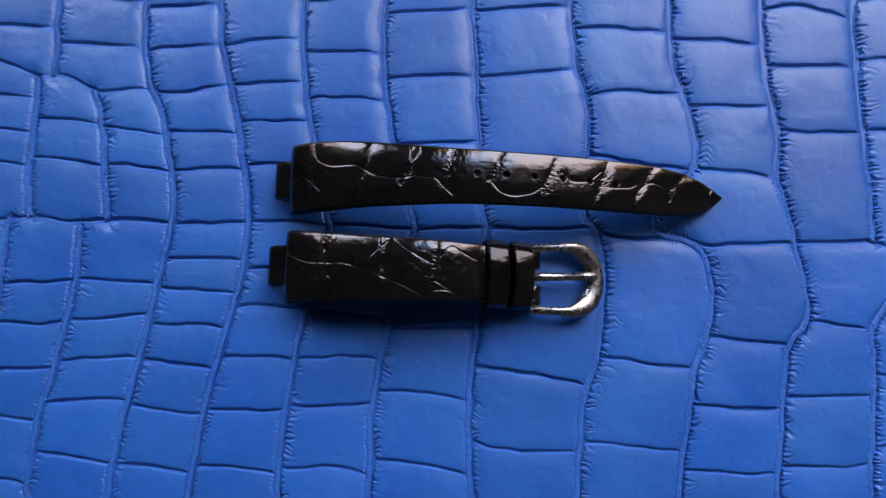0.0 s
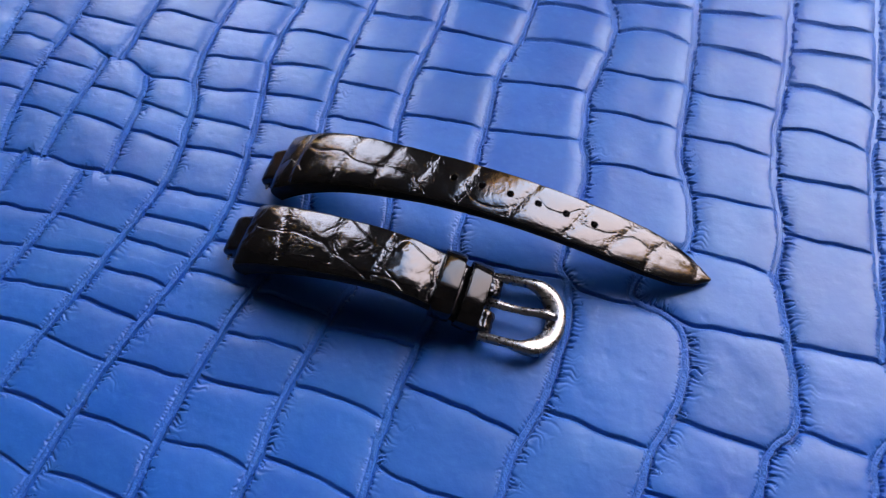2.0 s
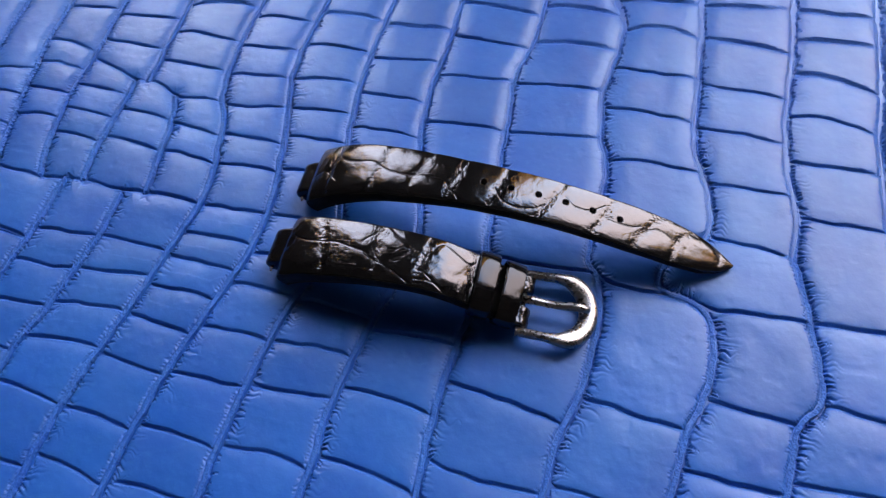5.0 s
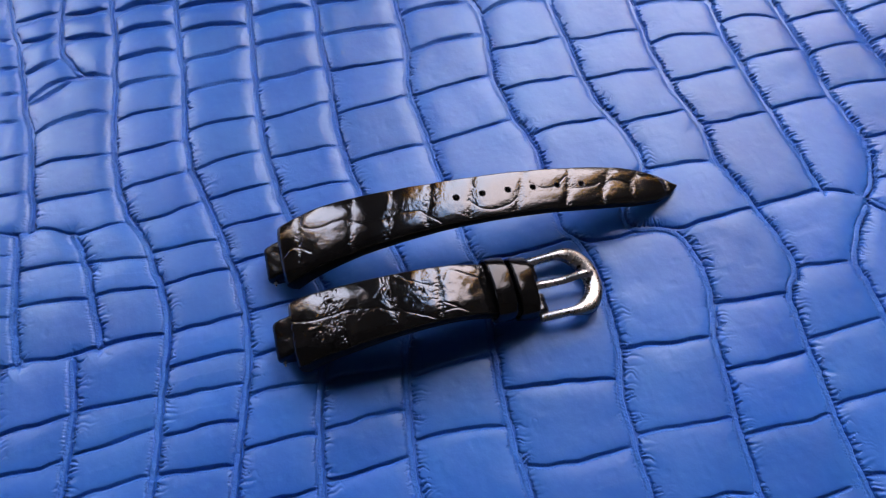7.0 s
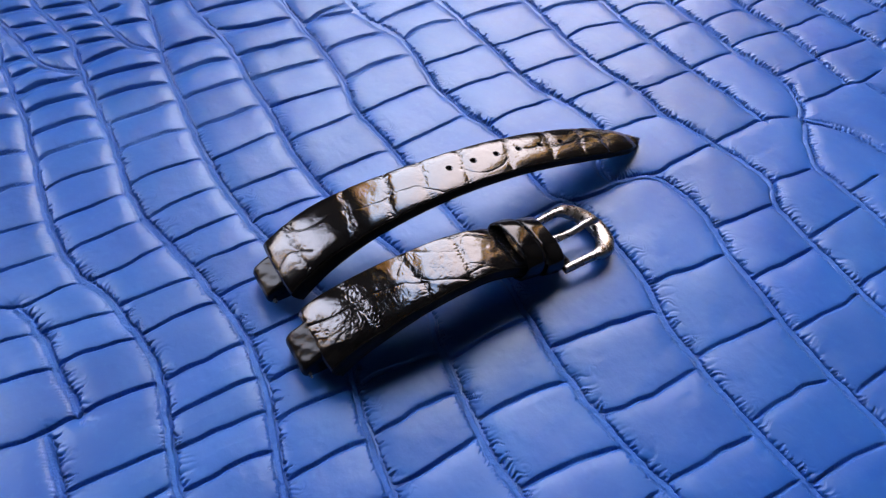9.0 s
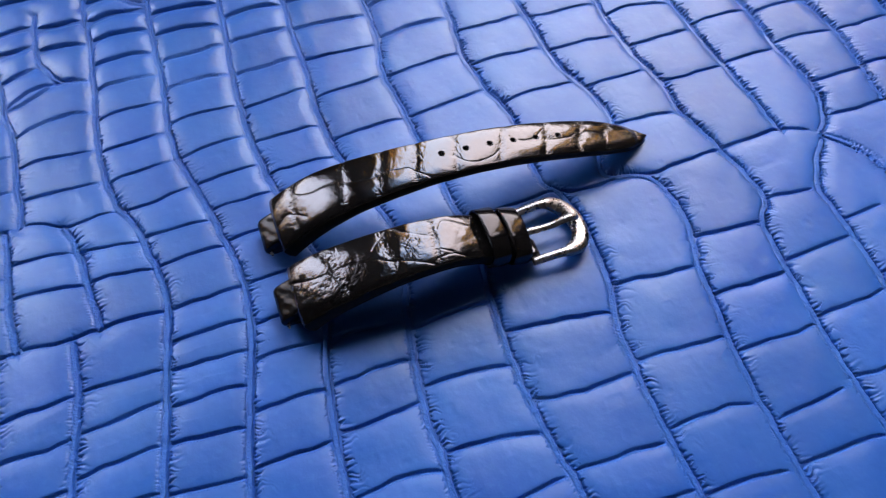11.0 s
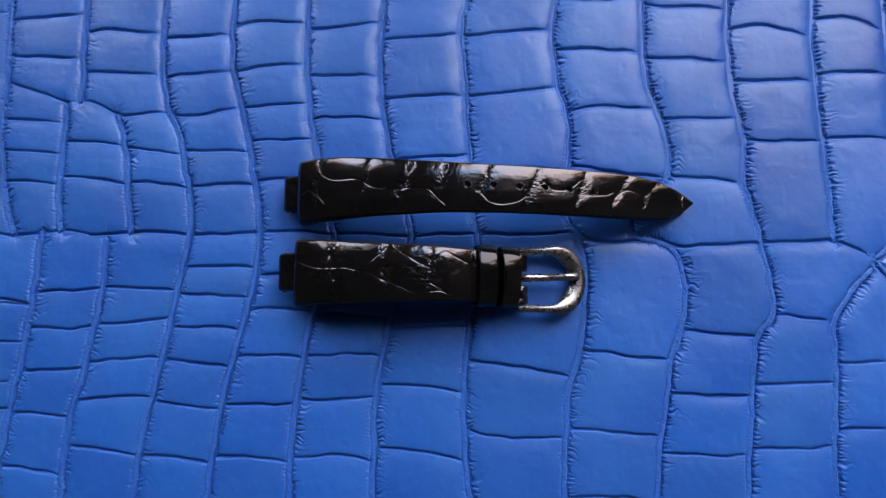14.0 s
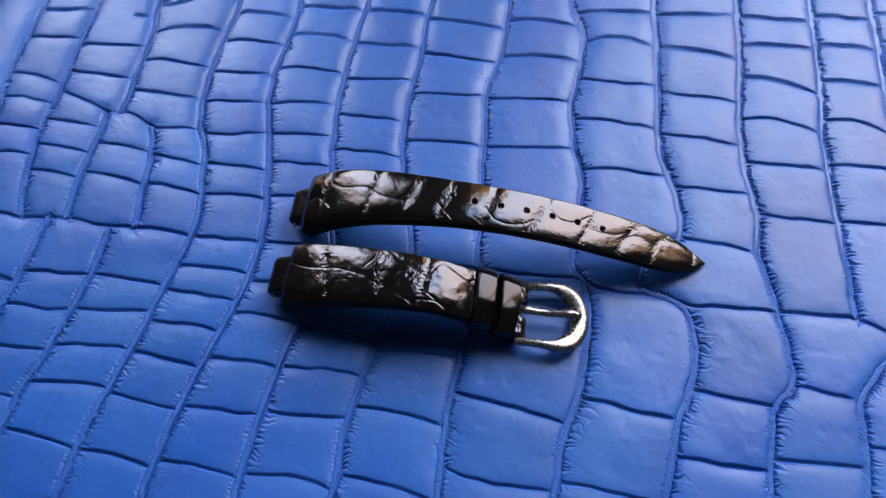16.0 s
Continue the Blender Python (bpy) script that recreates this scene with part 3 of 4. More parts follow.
for carried_on, (left, right), (y0, y1, sag) in rows_all:
    mid = ((at_height(left, y0) + at_height(right, y1)) / 2, (y0 + y1) / 2)
    if carried_on and (any(np.hypot(*(q - mid).T).min() < 9.5 for q in FOLDS) or at_height(right, y1) - at_height(left, y0) < 5):
        continue
    x0, x1 = at_height(left, y0), at_height(right, y1)
    w = x1 - x0
    wob = dice.uniform(-0.35, 0.35)
    FOLDS.append(rounded([(x0, y0), (x0 + w * 0.25, y0 * 0.75 + y1 * 0.25 + sag * 0.8 + wob), (x0 + w * 0.5, (y0 + y1) / 2 + sag), (x0 + w * 0.78, y0 * 0.22 + y1 * 0.78 + sag * 0.6 - wob), (x1, y1)]))


def spaced(stretches):
    return np.concatenate([np.arange(a, b - 1e-6, s) for a, b, s in stretches])


GX = spaced(((-236, -130, 0.7), (-130, -80, 0.33), (-80, 95, 0.22), (95, 135, 0.33), (135, 240, 0.7)))
GY = spaced(((-90, -68, 0.8), (-68, 75, 0.25), (75, 112, 0.34), (112, 236, 0.6)))
X, Y = np.meshgrid(GX, GY)
meander = lambda q: q + 0.35 * np.stack([soft_noise(q[:, 0], q[:, 1], 4.0, 31), soft_noise(q[:, 0], q[:, 1], 4.0, 32)], 1)
finer = lambda q: np.vstack([np.linspace(a, b, max(2, int(np.hypot(*(b - a)) / 1.2) + 1))[:-1] for a, b in zip(q[:-1], q[1:])] + [q[-1:]])
seam_lines = [meander(finer(q)) for q in (*SEAMS.values(), *WIDE)]
fold_lines = [meander(finer(q if q[-1, 0] >= q[0, 0] else q[::-1])) for q in FOLDS]
cut_lines = [q[: max(3, len(q) - 2)] for q in fold_lines]
sd, ss, sl = grooves(seam_lines, GX, GY, 7.0)
wd, _, _ = grooves(seam_lines[len(SEAMS):], GX, GY, 7.0)
plainer = np.maximum(np.exp(-((wd / 3.0) ** 2)), np.exp(-((np.hypot(X - 130, Y - 22) / 9) ** 2)))
full, _, _ = grooves(fold_lines, GX, GY, 3.0)
fd, fs, fl = grooves(cut_lines, GX, GY, 7.0)
sd += 0.12 * soft_noise(X, Y, 1.1, 5)
sd, fd = np.abs(sd), np.abs(fd)
rope = sd * np.where(ss > 0, 1, -1)
bent = sl + 0.4 * soft_noise(X, Y, 2.2, 22) + 0.32 * sd * soft_noise(X, Y, 2.0, 23)
deep = 1 + 0.35 * np.clip((Y - 60) / 110, 0, 1)
puffed = deep ** 2
Z = -puffed * 0.46 * np.clip(1 - sd / 9.5, 0, 1) ** 3.2 + 0.14 * (1 - np.exp(-fd / 2.4)) - 0.14
flank = np.clip((Y - 42) / 30, 0, 1)
nape = np.clip((Y - 125) / 30, 0, 1) * np.clip((30 - X) / 40, 0, 1)
Z += nape * 0.55 * (1 - np.exp(-fd / 2.2)) - nape * 0.5
Z -= (0.14 * puffed * np.clip(1 - sd / 5, 0, 1) ** 3 + 0.62 * flank * np.clip(1 - sd / 6.5, 0, 1) ** 2.2) * (rope < 0)
# folds: the upper scale drops steeply, the lower one starts with a thin lip
lengths = np.array([np.hypot(*np.diff(q, axis=0).T).sum() for q in cut_lines])
starts = np.concatenate([[0], np.cumsum(lengths + 17.3)[:-1]])
which = np.clip(np.searchsorted(starts, fl, "right") - 1, 0, len(starts) - 1)
from_end = np.minimum(fl - starts[which], lengths[which] - (fl - starts[which]))
from_right = lengths[which] - (fl - starts[which])
taper = np.clip(0.5 + from_end / 3.5, 0.5, 1) * (1 - flank * (0.22 + 0.5 * np.clip(1 - from_right / 5.5, 0, 1)) * (1 - nape)) * (1 + 0.5 * nape)
coarse = np.maximum(1, np.gradient(GY) / 0.4)[:, None]
uneven = (1 + 0.25 * soft_noise(X, Y, 6.0, 10)) * taper * coarse
drop = np.where(fs < 0, np.clip(1 - fd / (0.68 * uneven), 0, 1), 0.30 * np.exp(-fd / 1.7) + 0.70 * np.clip(1 - fd / (0.30 * coarse), 0, 1))
drop = drop * (1.25 - 0.25 * drop)
Z -= (1.05 + 0.3 * soft_noise(X, Y, 8.0, 11)) * deep * drop * taper
Z -= 0.16 * np.exp(-fd / 0.8) * (fs < 0)
Z += 0.03 * np.exp(-((fd - 0.6) / 0.28) ** 2) * (fs > 0)
# seams: a grainy welt, a scalloped edge that drops to it on one side, and short ticks on the other
distant = np.clip((Y - 80) / 45, 0, 1)
strong = (1 - 0.75 * np.clip(plainer - 0.5, 0, 0.5) * 2) * (1 - 0.45 * distant)
notch = cusps(bent, 1.4, 7) * np.clip(0.6 + 0.8 * soft_noise(bent, X * 0 + 4, 1.5, 17), 0.1, 1.2) ** 1.2
nick = cusps(bent + 5.1, 0.95, 9)
scallop = 0.72 + 0.22 * soft_noise(X, Y, 1.3, 25) + strong * (3.2 * notch + 0.45 * nick)
foot = np.clip((rope - 0.34) / 0.2, 0, 1)
wall = np.clip((scallop - rope + 0.1) / (0.55 + 0.25 * soft_noise(X, Y, 2.0, 30)), 0, 1)
wall = wall * wall * (3 - 2 * wall)
Z -= deep * foot * wall * (0.14 + 0.74 * np.exp(-np.clip(rope - 0.7, 0, 9) / 1.3))
sunk = np.clip((X + 10) / 45, 0, 1) * np.clip((Y - 30) / 25, 0, 1)
stretch = np.clip(1.8 + 0.6 * flank + 1.5 * soft_noise(X, Y, 3.4, 8), 0.6, 3.6)
Z -= 0.66 * (1 - 0.3 * flank - 0.2 * sunk) * strong * pleats(bent + 0.3, 1.45, 33) * foot * np.exp(-((np.clip(rope - 0.5, 0, 9) / stretch) ** 1.6))
Z -= 0.42 * (1 - sunk) * deep * np.exp(-(((rope - 0.74) / 0.27) ** 2)) * (1 + 0.3 * soft_noise(X, Y, 5.0, 34))
Z -= 0.42 * (1 - 0.95 * sunk) * foot * np.exp(-np.clip(rope - 0.6, 0, 9) / 1.5) + 0.10 * np.exp(-np.clip(-rope - 0.7, 0, 9) / 1.2) * (rope < 0)
ledge = 1.35 + strong * (1.5 * cusps(bent + 3.3, 0.9, 28) * np.clip(0.7 + 0.8 * soft_noise(bent, X * 0 + 2, 1.2, 29), 0, 1.3))
inner = np.clip((ledge + rope) / 0.3, 0, 1) * np.clip((-rope - 0.8) / 0.2, 0, 1)
Z -= 0.40 * (1 - 0.3 * flank - 0.35 * distant) * inner * np.exp(-np.clip(-rope - 1.0, 0, 9) / 0.9)
# the welt itself: a low flat band, finely grained
band = np.clip((rope + 1.0 - 0.25 * flank - 0.15 * sunk) / 0.3, 0, 1) * np.clip((0.5 - rope) / 0.16, 0, 1)
band = band * band * (3 - 2 * band)
Z = Z * (1 - band) + band * (-0.66 - 0.35 * flank - 0.95 * sunk - 0.10 * (deep - 1) + 0.05 * (1 - rope**2) + 0.3 * (flank + 1.7 * sunk) * np.clip(rope + 0.2 + 0.3 * sunk, -0.3, 1) + (1 - 0.6 * distant) * (0.075 * soft_noise(X, Y, 0.55, 19) + 0.06 * soft_noise(X, Y, 1.2, 26)))
Z += 0.22 * soft_noise(X, Y, 26.0, 14) + 0.10 * soft_noise(X, Y, 7.0, 15) + 0.036 * soft_noise(X, Y, 2.8, 16) + 0.011 * soft_noise(X, Y, 1.2, 27) - 0.12 * np.clip(soft_noise(X, Y, 3.1, 21) - 0.5, 0, 1)

# each scale is the land between its seams and folds
land = np.minimum(sd, full) > 0.62
labels = np.zeros(land.shape, int)
parent_of = [0]


def root(i):
    while parent_of[i] != i:
        parent_of[i] = parent_of[parent_of[i]]
        i = parent_of[i]
    return i


above = []
for j in range(land.shape[0]):
    step = np.diff(np.concatenate([[0], land[j].astype(np.int8), [0]]))
    runs = []
    for a, b in zip(np.flatnonzero(step == 1), np.flatnonzero(step == -1)):
        mine = 0
        for c, e, k in above:
            if c < b and a < e:
                k = root(k)
                if mine and k != mine:
                    parent_of[k] = mine
                mine = mine or k
        if not mine:
            mine = len(parent_of)
            parent_of.append(mine)
        labels[j, a:b] = mine
        runs.append((a, b, mine))
    above = runs
labels = np.array([root(i) for i in range(len(parent_of))])[labels]

dzdy, dzdx = np.gradient(Z, GY, GX)
normals = np.stack([-dzdx, -dzdy, np.ones_like(Z)], -1).reshape(-1, 3)
normals /= np.linalg.norm(normals, axis=1, keepdims=True)
coords = np.stack([X, Y, Z], -1).reshape(-1, 3) * MM
index = np.arange(X.size).reshape(X.shape)
quads = np.stack([index[:-1, :-1], index[:-1, 1:], index[1:, 1:], index[1:, :-1]], -1).reshape(-1, 4)
corner = labels.reshape(-1)[quads]
owner = np.where((corner == corner[:, :1]).all(1), corner[:, 0], 0)


def sheet(name, faces, material=BLUE):
    used, back = np.unique(faces, return_inverse=True)
    me = bpy.data.meshes.new(name)
    me.vertices.add(len(used))
    me.vertices.foreach_set("co", coords[used].ravel())
    me.loops.add(faces.size)
    me.loops.foreach_set("vertex_index", back.ravel().astype(np.int32))
    me.polygons.add(len(faces))
    me.polygons.foreach_set("loop_start", np.arange(0, faces.size, 4, dtype=np.int32))
    me.polygons.foreach_set("use_smooth", np.ones(len(faces), bool))
    me.materials.append(material)
    me.update(calc_edges=True)
    me.normals_split_custom_set_from_vertices(normals[used])
    return me


hide = tagged(thing("leather_hide", (0, 0, TABLE)), "bright blue crocodile leather hide lying flat on a table", "leather hide")
order = np.argsort(owner, kind="stable")
cuts = np.flatnonzero(np.diff(owner[order])) + 1
groups = {int(owner[g[0]]): g for g in np.split(order, cuts)}
spots = []
rest = [groups.pop(0)]
for k, g in groups.items():
    c = coords[quads[g[len(g) // 2]][0]] / MM
    spots.append((len(g) < 60, math.hypot(c[0] - 5, (c[1] - 45) * 1.2), k))
spots.sort()
part("creased_skin", sheet("creased_skin", quads[rest[0]], SEAM_BLUE), hide, "creased seams between the scales")
far_faces = []
for n, (tiny, _, k) in enumerate(spots):
    if n < 285 and not tiny:
        part("scale", sheet("scale", quads[groups[k]]), hide)
    else:
        far_faces.append(quads[groups[k]])
if far_faces:
    ob = part("outer_skin", sheet("outer_skin", np.vstack(far_faces)), hide, "outer scales of the hide")
    tagged(ob, kind="stuff")
under = box_bm(-0.236, 0.24, -0.09, 0.2355, TABLE + 0.0002, -1.5 * MM)
part("flesh_side", from_bm("flesh_side", under, BLUE, False), hide)


# ---- the straps ----
def smooth_line(points, xs, width):
    """A line of heights through the points, rounded over that width."""
    p = np.array(points, float)
    dense = np.arange(xs[0] - 3 * width, xs[-1] + 3 * width, 0.1)
    h = np.interp(dense, p[:, 0], p[:, 1])
    for side_, a, b in ((dense < p[0, 0], 0, 1), (dense > p[-1, 0], -1, -2)):
        h[side_] = p[a, 1] + (dense[side_] - p[a, 0]) * (p[b, 1] - p[a, 1]) / (p[b, 0] - p[a, 0])
    k = np.exp(-(np.arange(-2.5 * width, 2.5 * width, 0.1) / width) ** 2)
    h = np.convolve(h, k / k.sum(), "same")
    return np.interp(xs, dense, h)


def strap_body(name, x0, x1, profile, far, near, thick, crown, lines, cracks, holes, parent, label, upper_label, wrinkled=0.06):
    """A padded strap along x: the glossy upper with its creases, and the lining under it."""
    xs = np.arange(x0, x1 + 1e-6, 0.12)
    zs = smooth_line(profile, xs, 4.0)
    slope = np.gradient(zs, xs)
    nrm = np.stack([-slope, 1 + 0 * slope], 1) / np.hypot(slope, 1)[:, None]
    yf, yn = smooth_line(far, xs, 0.8), smooth_line(near, xs, 0.8)
    th, cr = smooth_line(thick, xs, 2.0), smooth_line(crown, xs, 2.0)
    v = np.concatenate([np.linspace(-1, -0.9, 7)[:-1], np.linspace(-0.9, 0.9, 125), np.linspace(0.9, 1, 7)[1:]])
    V, _ = np.meshgrid(v, xs)
    half, mid = ((yf - yn) / 2)[:, None], ((yf + yn) / 2)[:, None]
    YY = mid + half * V
    # heights over the flat strap, from the creases
    ys = np.arange(min(yn.min(), yf.min()) - 1, yf.max() + 1, 0.13)
    d1, _, l1 = grooves([meander(finer(rounded(q))) for q in lines], xs, ys, 4.0)
    d2, _, l2 = grooves([meander(finer(rounded(q))) for q in cracks], xs, ys, 4.0)
    GXX, GYY = np.meshgrid(xs, ys)
    # across the strap: shallow valleys with feathered wrinkles on both sides
    b1 = l1 + 0.55 * soft_noise(GXX, GYY, 0.9, 51) + 0.4 * d1 * soft_noise(GXX, GYY, 1.4, 52)
    width = np.clip(1.3 + 1.0 * soft_noise(GXX, GYY, 2.2, 47), 0.4, 2.8)
    feather = np.exp(-((d1 / width) ** 2))
    patchy = np.clip(0.7 + 0.9 * soft_noise(GXX, GYY, 1.3, 57), 0.1, 1.4)
    h = -0.09 * np.exp(-((d1 / 0.9) ** 2)) + 0.09 * (1 - np.exp(-((d1 / 2.2) ** 1.5)))
    h -= 0.068 * patchy * pleats(b1 + 0.85 * d1, 0.75, 41) * feather + 0.04 * pleats(b1 + 7 - 0.5 * d1, 0.43, 48) * np.exp(-((d1 / 0.7) ** 2))
    h -= 0.02 * patchy * pleats(b1 + 0.25 * d1, 1.1, 58) * np.exp(-d1 / 2.6)
    ridge = (1 - np.abs(soft_noise(GXX, GYY, 1.1, 55))) ** 4 + 0.6 * (1 - np.abs(soft_noise(GXX, GYY, 0.6, 56))) ** 4
    h -= 0.065 * ridge * feather + 0.22 * wrinkled * ridge * np.clip(soft_noise(GXX, GYY, 5.0, 59) + 0.35, 0, 1)
    # along the strap: single sharp cracks between smooth rounded scales
    b2 = l2 + 0.4 * soft_noise(GXX, GYY, 1.0, 53)
    h -= 0.10 * np.exp(-((np.abs(d2 + 0.05 * soft_noise(GXX, GYY, 0.7, 49)) / 0.14) ** 1.5)) * np.clip(0.9 + 0.6 * soft_noise(GXX, GYY, 2.4, 54), 0.2, 1.3)
    h += 0.09 * (1 - np.exp(-d2 / 1.6)) - 0.04 * patchy * pleats(b2 + 0.6 * d2, 0.9, 50) * np.exp(-d2 / 0.9)
    h += 0.05 * soft_noise(GXX, GYY, 4.6, 43) + wrinkled * (0.26 * soft_noise(GXX, GYY, 2.7, 61) + 0.13 * soft_noise(GXX, GYY, 1.5, 44)) + 0.009 * soft_noise(GXX, GYY, 1.7, 62) + 0.003 * soft_noise(GXX, GYY, 0.7, 45)
    for hx, hy in holes:
        r = np.hypot(GXX - hx, GYY - hy)
        h = np.where(r < 0.8, h - 1.5, h)
    iy = np.clip(np.searchsorted(ys, YY) - 1, 0, len(ys) - 2)
    ix = np.arange(len(xs))[:, None] + 0 * iy
    f = (YY - ys[iy]) / (ys[1] - ys[0])
    H = h[iy, ix] * (1 - f) + h[iy + 1, ix] * f
    H *= np.clip((1 - np.abs(V)) / 0.06, 0, 1)
    rim = np.clip((np.abs(V) - 0.9) / 0.1, 0, 1)
    top = cr[:, None] * (1 - np.abs(V) ** 3.2) - cr[:, None] * 0.6 + H - (1 - np.sqrt(np.clip(1 - rim**2, 0, 1))) * 0.9
    top -= 0.8 * (1 - np.sqrt(1 - np.clip((x0 + 1.6 - xs) / 1.61, 0, 1) ** 2))[:, None]
    # under the edge: the side walls
    off = np.concatenate([-th[:, None] + 0.45, -th[:, None] * 0.6, top, -th[:, None] * 0.6, -th[:, None] + 0.45], 1)
    YA = np.concatenate([YY[:, :1] + 0.25, YY[:, :1] - 0.05, YY, YY[:, -1:] + 0.05, YY[:, -1:] - 0.25], 1)
    PX = xs[:, None] + nrm[:, :1] * off
    PZ = zs[:, None] + nrm[:, 1:] * off
    P = np.stack([PX, YA, PZ], -1) * MM
    nv = P.shape[1]
    idx = np.arange(P.shape[0] * nv).reshape(-1, nv)
    faces = np.stack([idx[:-1, :-1], idx[1:, :-1], idx[1:, 1:], idx[:-1, 1:]], -1).reshape(-1, 4).tolist()
    faces += [tuple(idx[0, :].tolist()), tuple(idx[-1, ::-1].tolist())]
    skin = mesh_of("upper", P.reshape(-1, 3), faces, GLOSS)
    skin.materials.append(LINING)
    col = np.arange(len(skin.polygons)) % (nv - 1)
    skin.polygons.foreach_set("material_index", ((col < 5) | (col > nv - 7) | (np.arange(len(skin.polygons)) // (nv - 1) < 1)).astype(np.int32))
    for cap in skin.polygons[-2:]:
        cap.use_smooth, cap.material_index = False, 1
    part("upper", skin, parent, upper_label)
    # the lining
    cols = np.linspace(-0.97, 0.97, 7)
    ring = [(c, 0.47) for c in cols] + [(c, 0.0) for c in cols[::-1]]
    L = np.stack([np.stack([xs + nrm[:, 0] * (-th + o), (mid + half * c)[:, 0], zs + nrm[:, 1] * (-th + o)], -1) for c, o in ring], 1) * MM
    m = L.shape[1]
    idx = np.arange(L.shape[0] * m).reshape(-1, m)
    nxt = np.roll(idx, -1, 1)
    faces = np.stack([idx[:-1], nxt[:-1], nxt[1:], idx[1:]], -1).reshape(-1, 4).tolist()
    faces += [tuple(idx[0, ::-1].tolist()), tuple(idx[-1].tolist())]
    part("lining", mesh_of("lining", L.reshape(-1, 3), faces, LINING), parent, label)
    return xs, zs, nrm, th


def bar_mesh(name, a, b, r, material, tip=0.0):
    """A round bar from a to b, with narrower tips."""
    a, b = Vector(a) * MM, Vector(b) * MM
    bm = bmesh.new()
    d = (b - a).normalized()
    side_ = d.orthogonal().normalized()
    other = d.cross(side_)
    n = 20
    stations = [(a - d * tip * MM, r * 0.45), (a, r * 0.5), (a, r), (b, r), (b, r * 0.5), (b + d * tip * MM, r * 0.45)] if tip else [(a, r * 0.8), (a + d * r * 0.25 * MM, r), (b - d * r * 0.25 * MM, r), (b, r * 0.8)]
    rings = [[bm.verts.new(c + (side_ * math.cos(t) + other * math.sin(t)) * q * MM) for t in np.linspace(0, 2 * math.pi, n, endpoint=False)] for c, q in stations]
    for p, q in zip(rings[:-1], rings[1:]):
        for i in range(n):
            bm.faces.new((p[i], p[(i + 1) % n], q[(i + 1) % n], q[i]))
    bm.faces.new(rings[0][::-1])
    bm.faces.new(rings[-1])
    return from_bm(name, bm, material)


def sweep(name, path, sizes, material, ring=16, square=2.6, up=(0, 0, 1)):
    """A rounded bar along a path in millimetres; sizes are its half width and half height at each point."""
    bm = bmesh.new()
    pts = [Vector(p) for p in path]
    rings = []
    for i, p in enumerate(pts):
        d = (pts[min(i + 1, len(pts) - 1)] - pts[max(i - 1, 0)]).normalized()
        s = d.cross(Vector(up)).normalized()
        u = s.cross(d)
        w, h = sizes[i]
        loop = []
        for t in np.linspace(0, 2 * math.pi, ring, endpoint=False):
            c, e = math.cos(t), math.sin(t)
            c, e = math.copysign(abs(c) ** (2 / square), c), math.copysign(abs(e) ** (2 / square), e)
            loop.append(bm.verts.new((p + s * c * w + u * e * h) * MM))
        rings.append(loop)
    for p, q in zip(rings[:-1], rings[1:]):
        for i in range(ring):
            bm.faces.new((p[i], p[(i + 1) % ring], q[(i + 1) % ring], q[i]))
    bm.faces.new(rings[0][::-1])
    bm.faces.new(rings[-1])
    return from_bm(name, bm, material)


def tab_mesh(name, x, y0, y1):
    """The narrow tongue of leather that rolls over the lug end and back under it."""
    outline = rounded([(7.2, 8.9), (4.6, 7.5), (1.6, 6.1), (0.3, 5.0), (0.0, 3.6), (0.4, 2.2), (1.8, 1.5), (6.0, 1.4), (7.2, 2.4)])
    bm = bmesh.new()
    rings = []
    for v in np.concatenate([[0, 0.02, 0.05, 0.1], np.linspace(0.15, 0.85, 15), [0.9, 0.95, 0.98, 1]]):
        y = y0 + (y1 - y0) * v
        inset = 0.8 * (1 - math.sqrt(max(0, 1 - (max(0, abs(v - 0.5) - 0.4) / 0.1) ** 2)))
        rings.append([bm.verts.new(((x + p * (1 - inset / 7) + inset + 0.03 * math.sin(3 * y + q)) * MM, y * MM, (q + (3.8 - q) * inset / 5 + 0.05 * math.sin(1.3 * y + 2 * p)) * MM)) for p, q in outline])
    n = len(outline)
    for a, b in zip(rings[:-1], rings[1:]):
        for i in range(n):
            bm.faces.new((a[i], a[(i + 1) % n], b[(i + 1) % n], b[i]))
    bm.faces.new(rings[0])
    bm.faces.new(rings[-1][::-1])
    return from_bm(name, bm, TAB)


# the long half, with its punched holes and pointed end
long_strap = tagged(thing("long_watch_strap", (0.03, 0.044, 0)), "long half of a glossy black crocodile watch strap, arched", "watch strap")
HOLES = [(10.1 + 7.08 * i, 43.8 - 0.16 * i) for i in range(6)]
creases = [[(-31.4, 54), (-31.8, 45.8), (-32.8, 35)], [(-15.9, 53), (-17.3, 47.0), (-18.2, 43.4), (-19.7, 36)], [(-4.7, 52), (-6.7, 45.4), (-8.3, 41.8), (-9.5, 36)], [(4.8, 51), (3.8, 46.2), (1.6, 41.9), (0.9, 36)],
    [(16.3, 50), (14.9, 45.0), (13.0, 40.0), (12.2, 36)], [(30.7, 50), (28.4, 44.8), (26.2, 40.4), (24.9, 36)], [(44.2, 50), (42.2, 44.3), (40.2, 40.5), (38.3, 35.5)],
    [(57.2, 49), (53.5, 43.8), (50.2, 39.8), (48.9, 35.5)], [(67.3, 47.7), (62.8, 45.1), (60.5, 41.4), (59.5, 35.8)], [(72.4, 45.6), (72.5, 41.7), (71.7, 38.0)]]
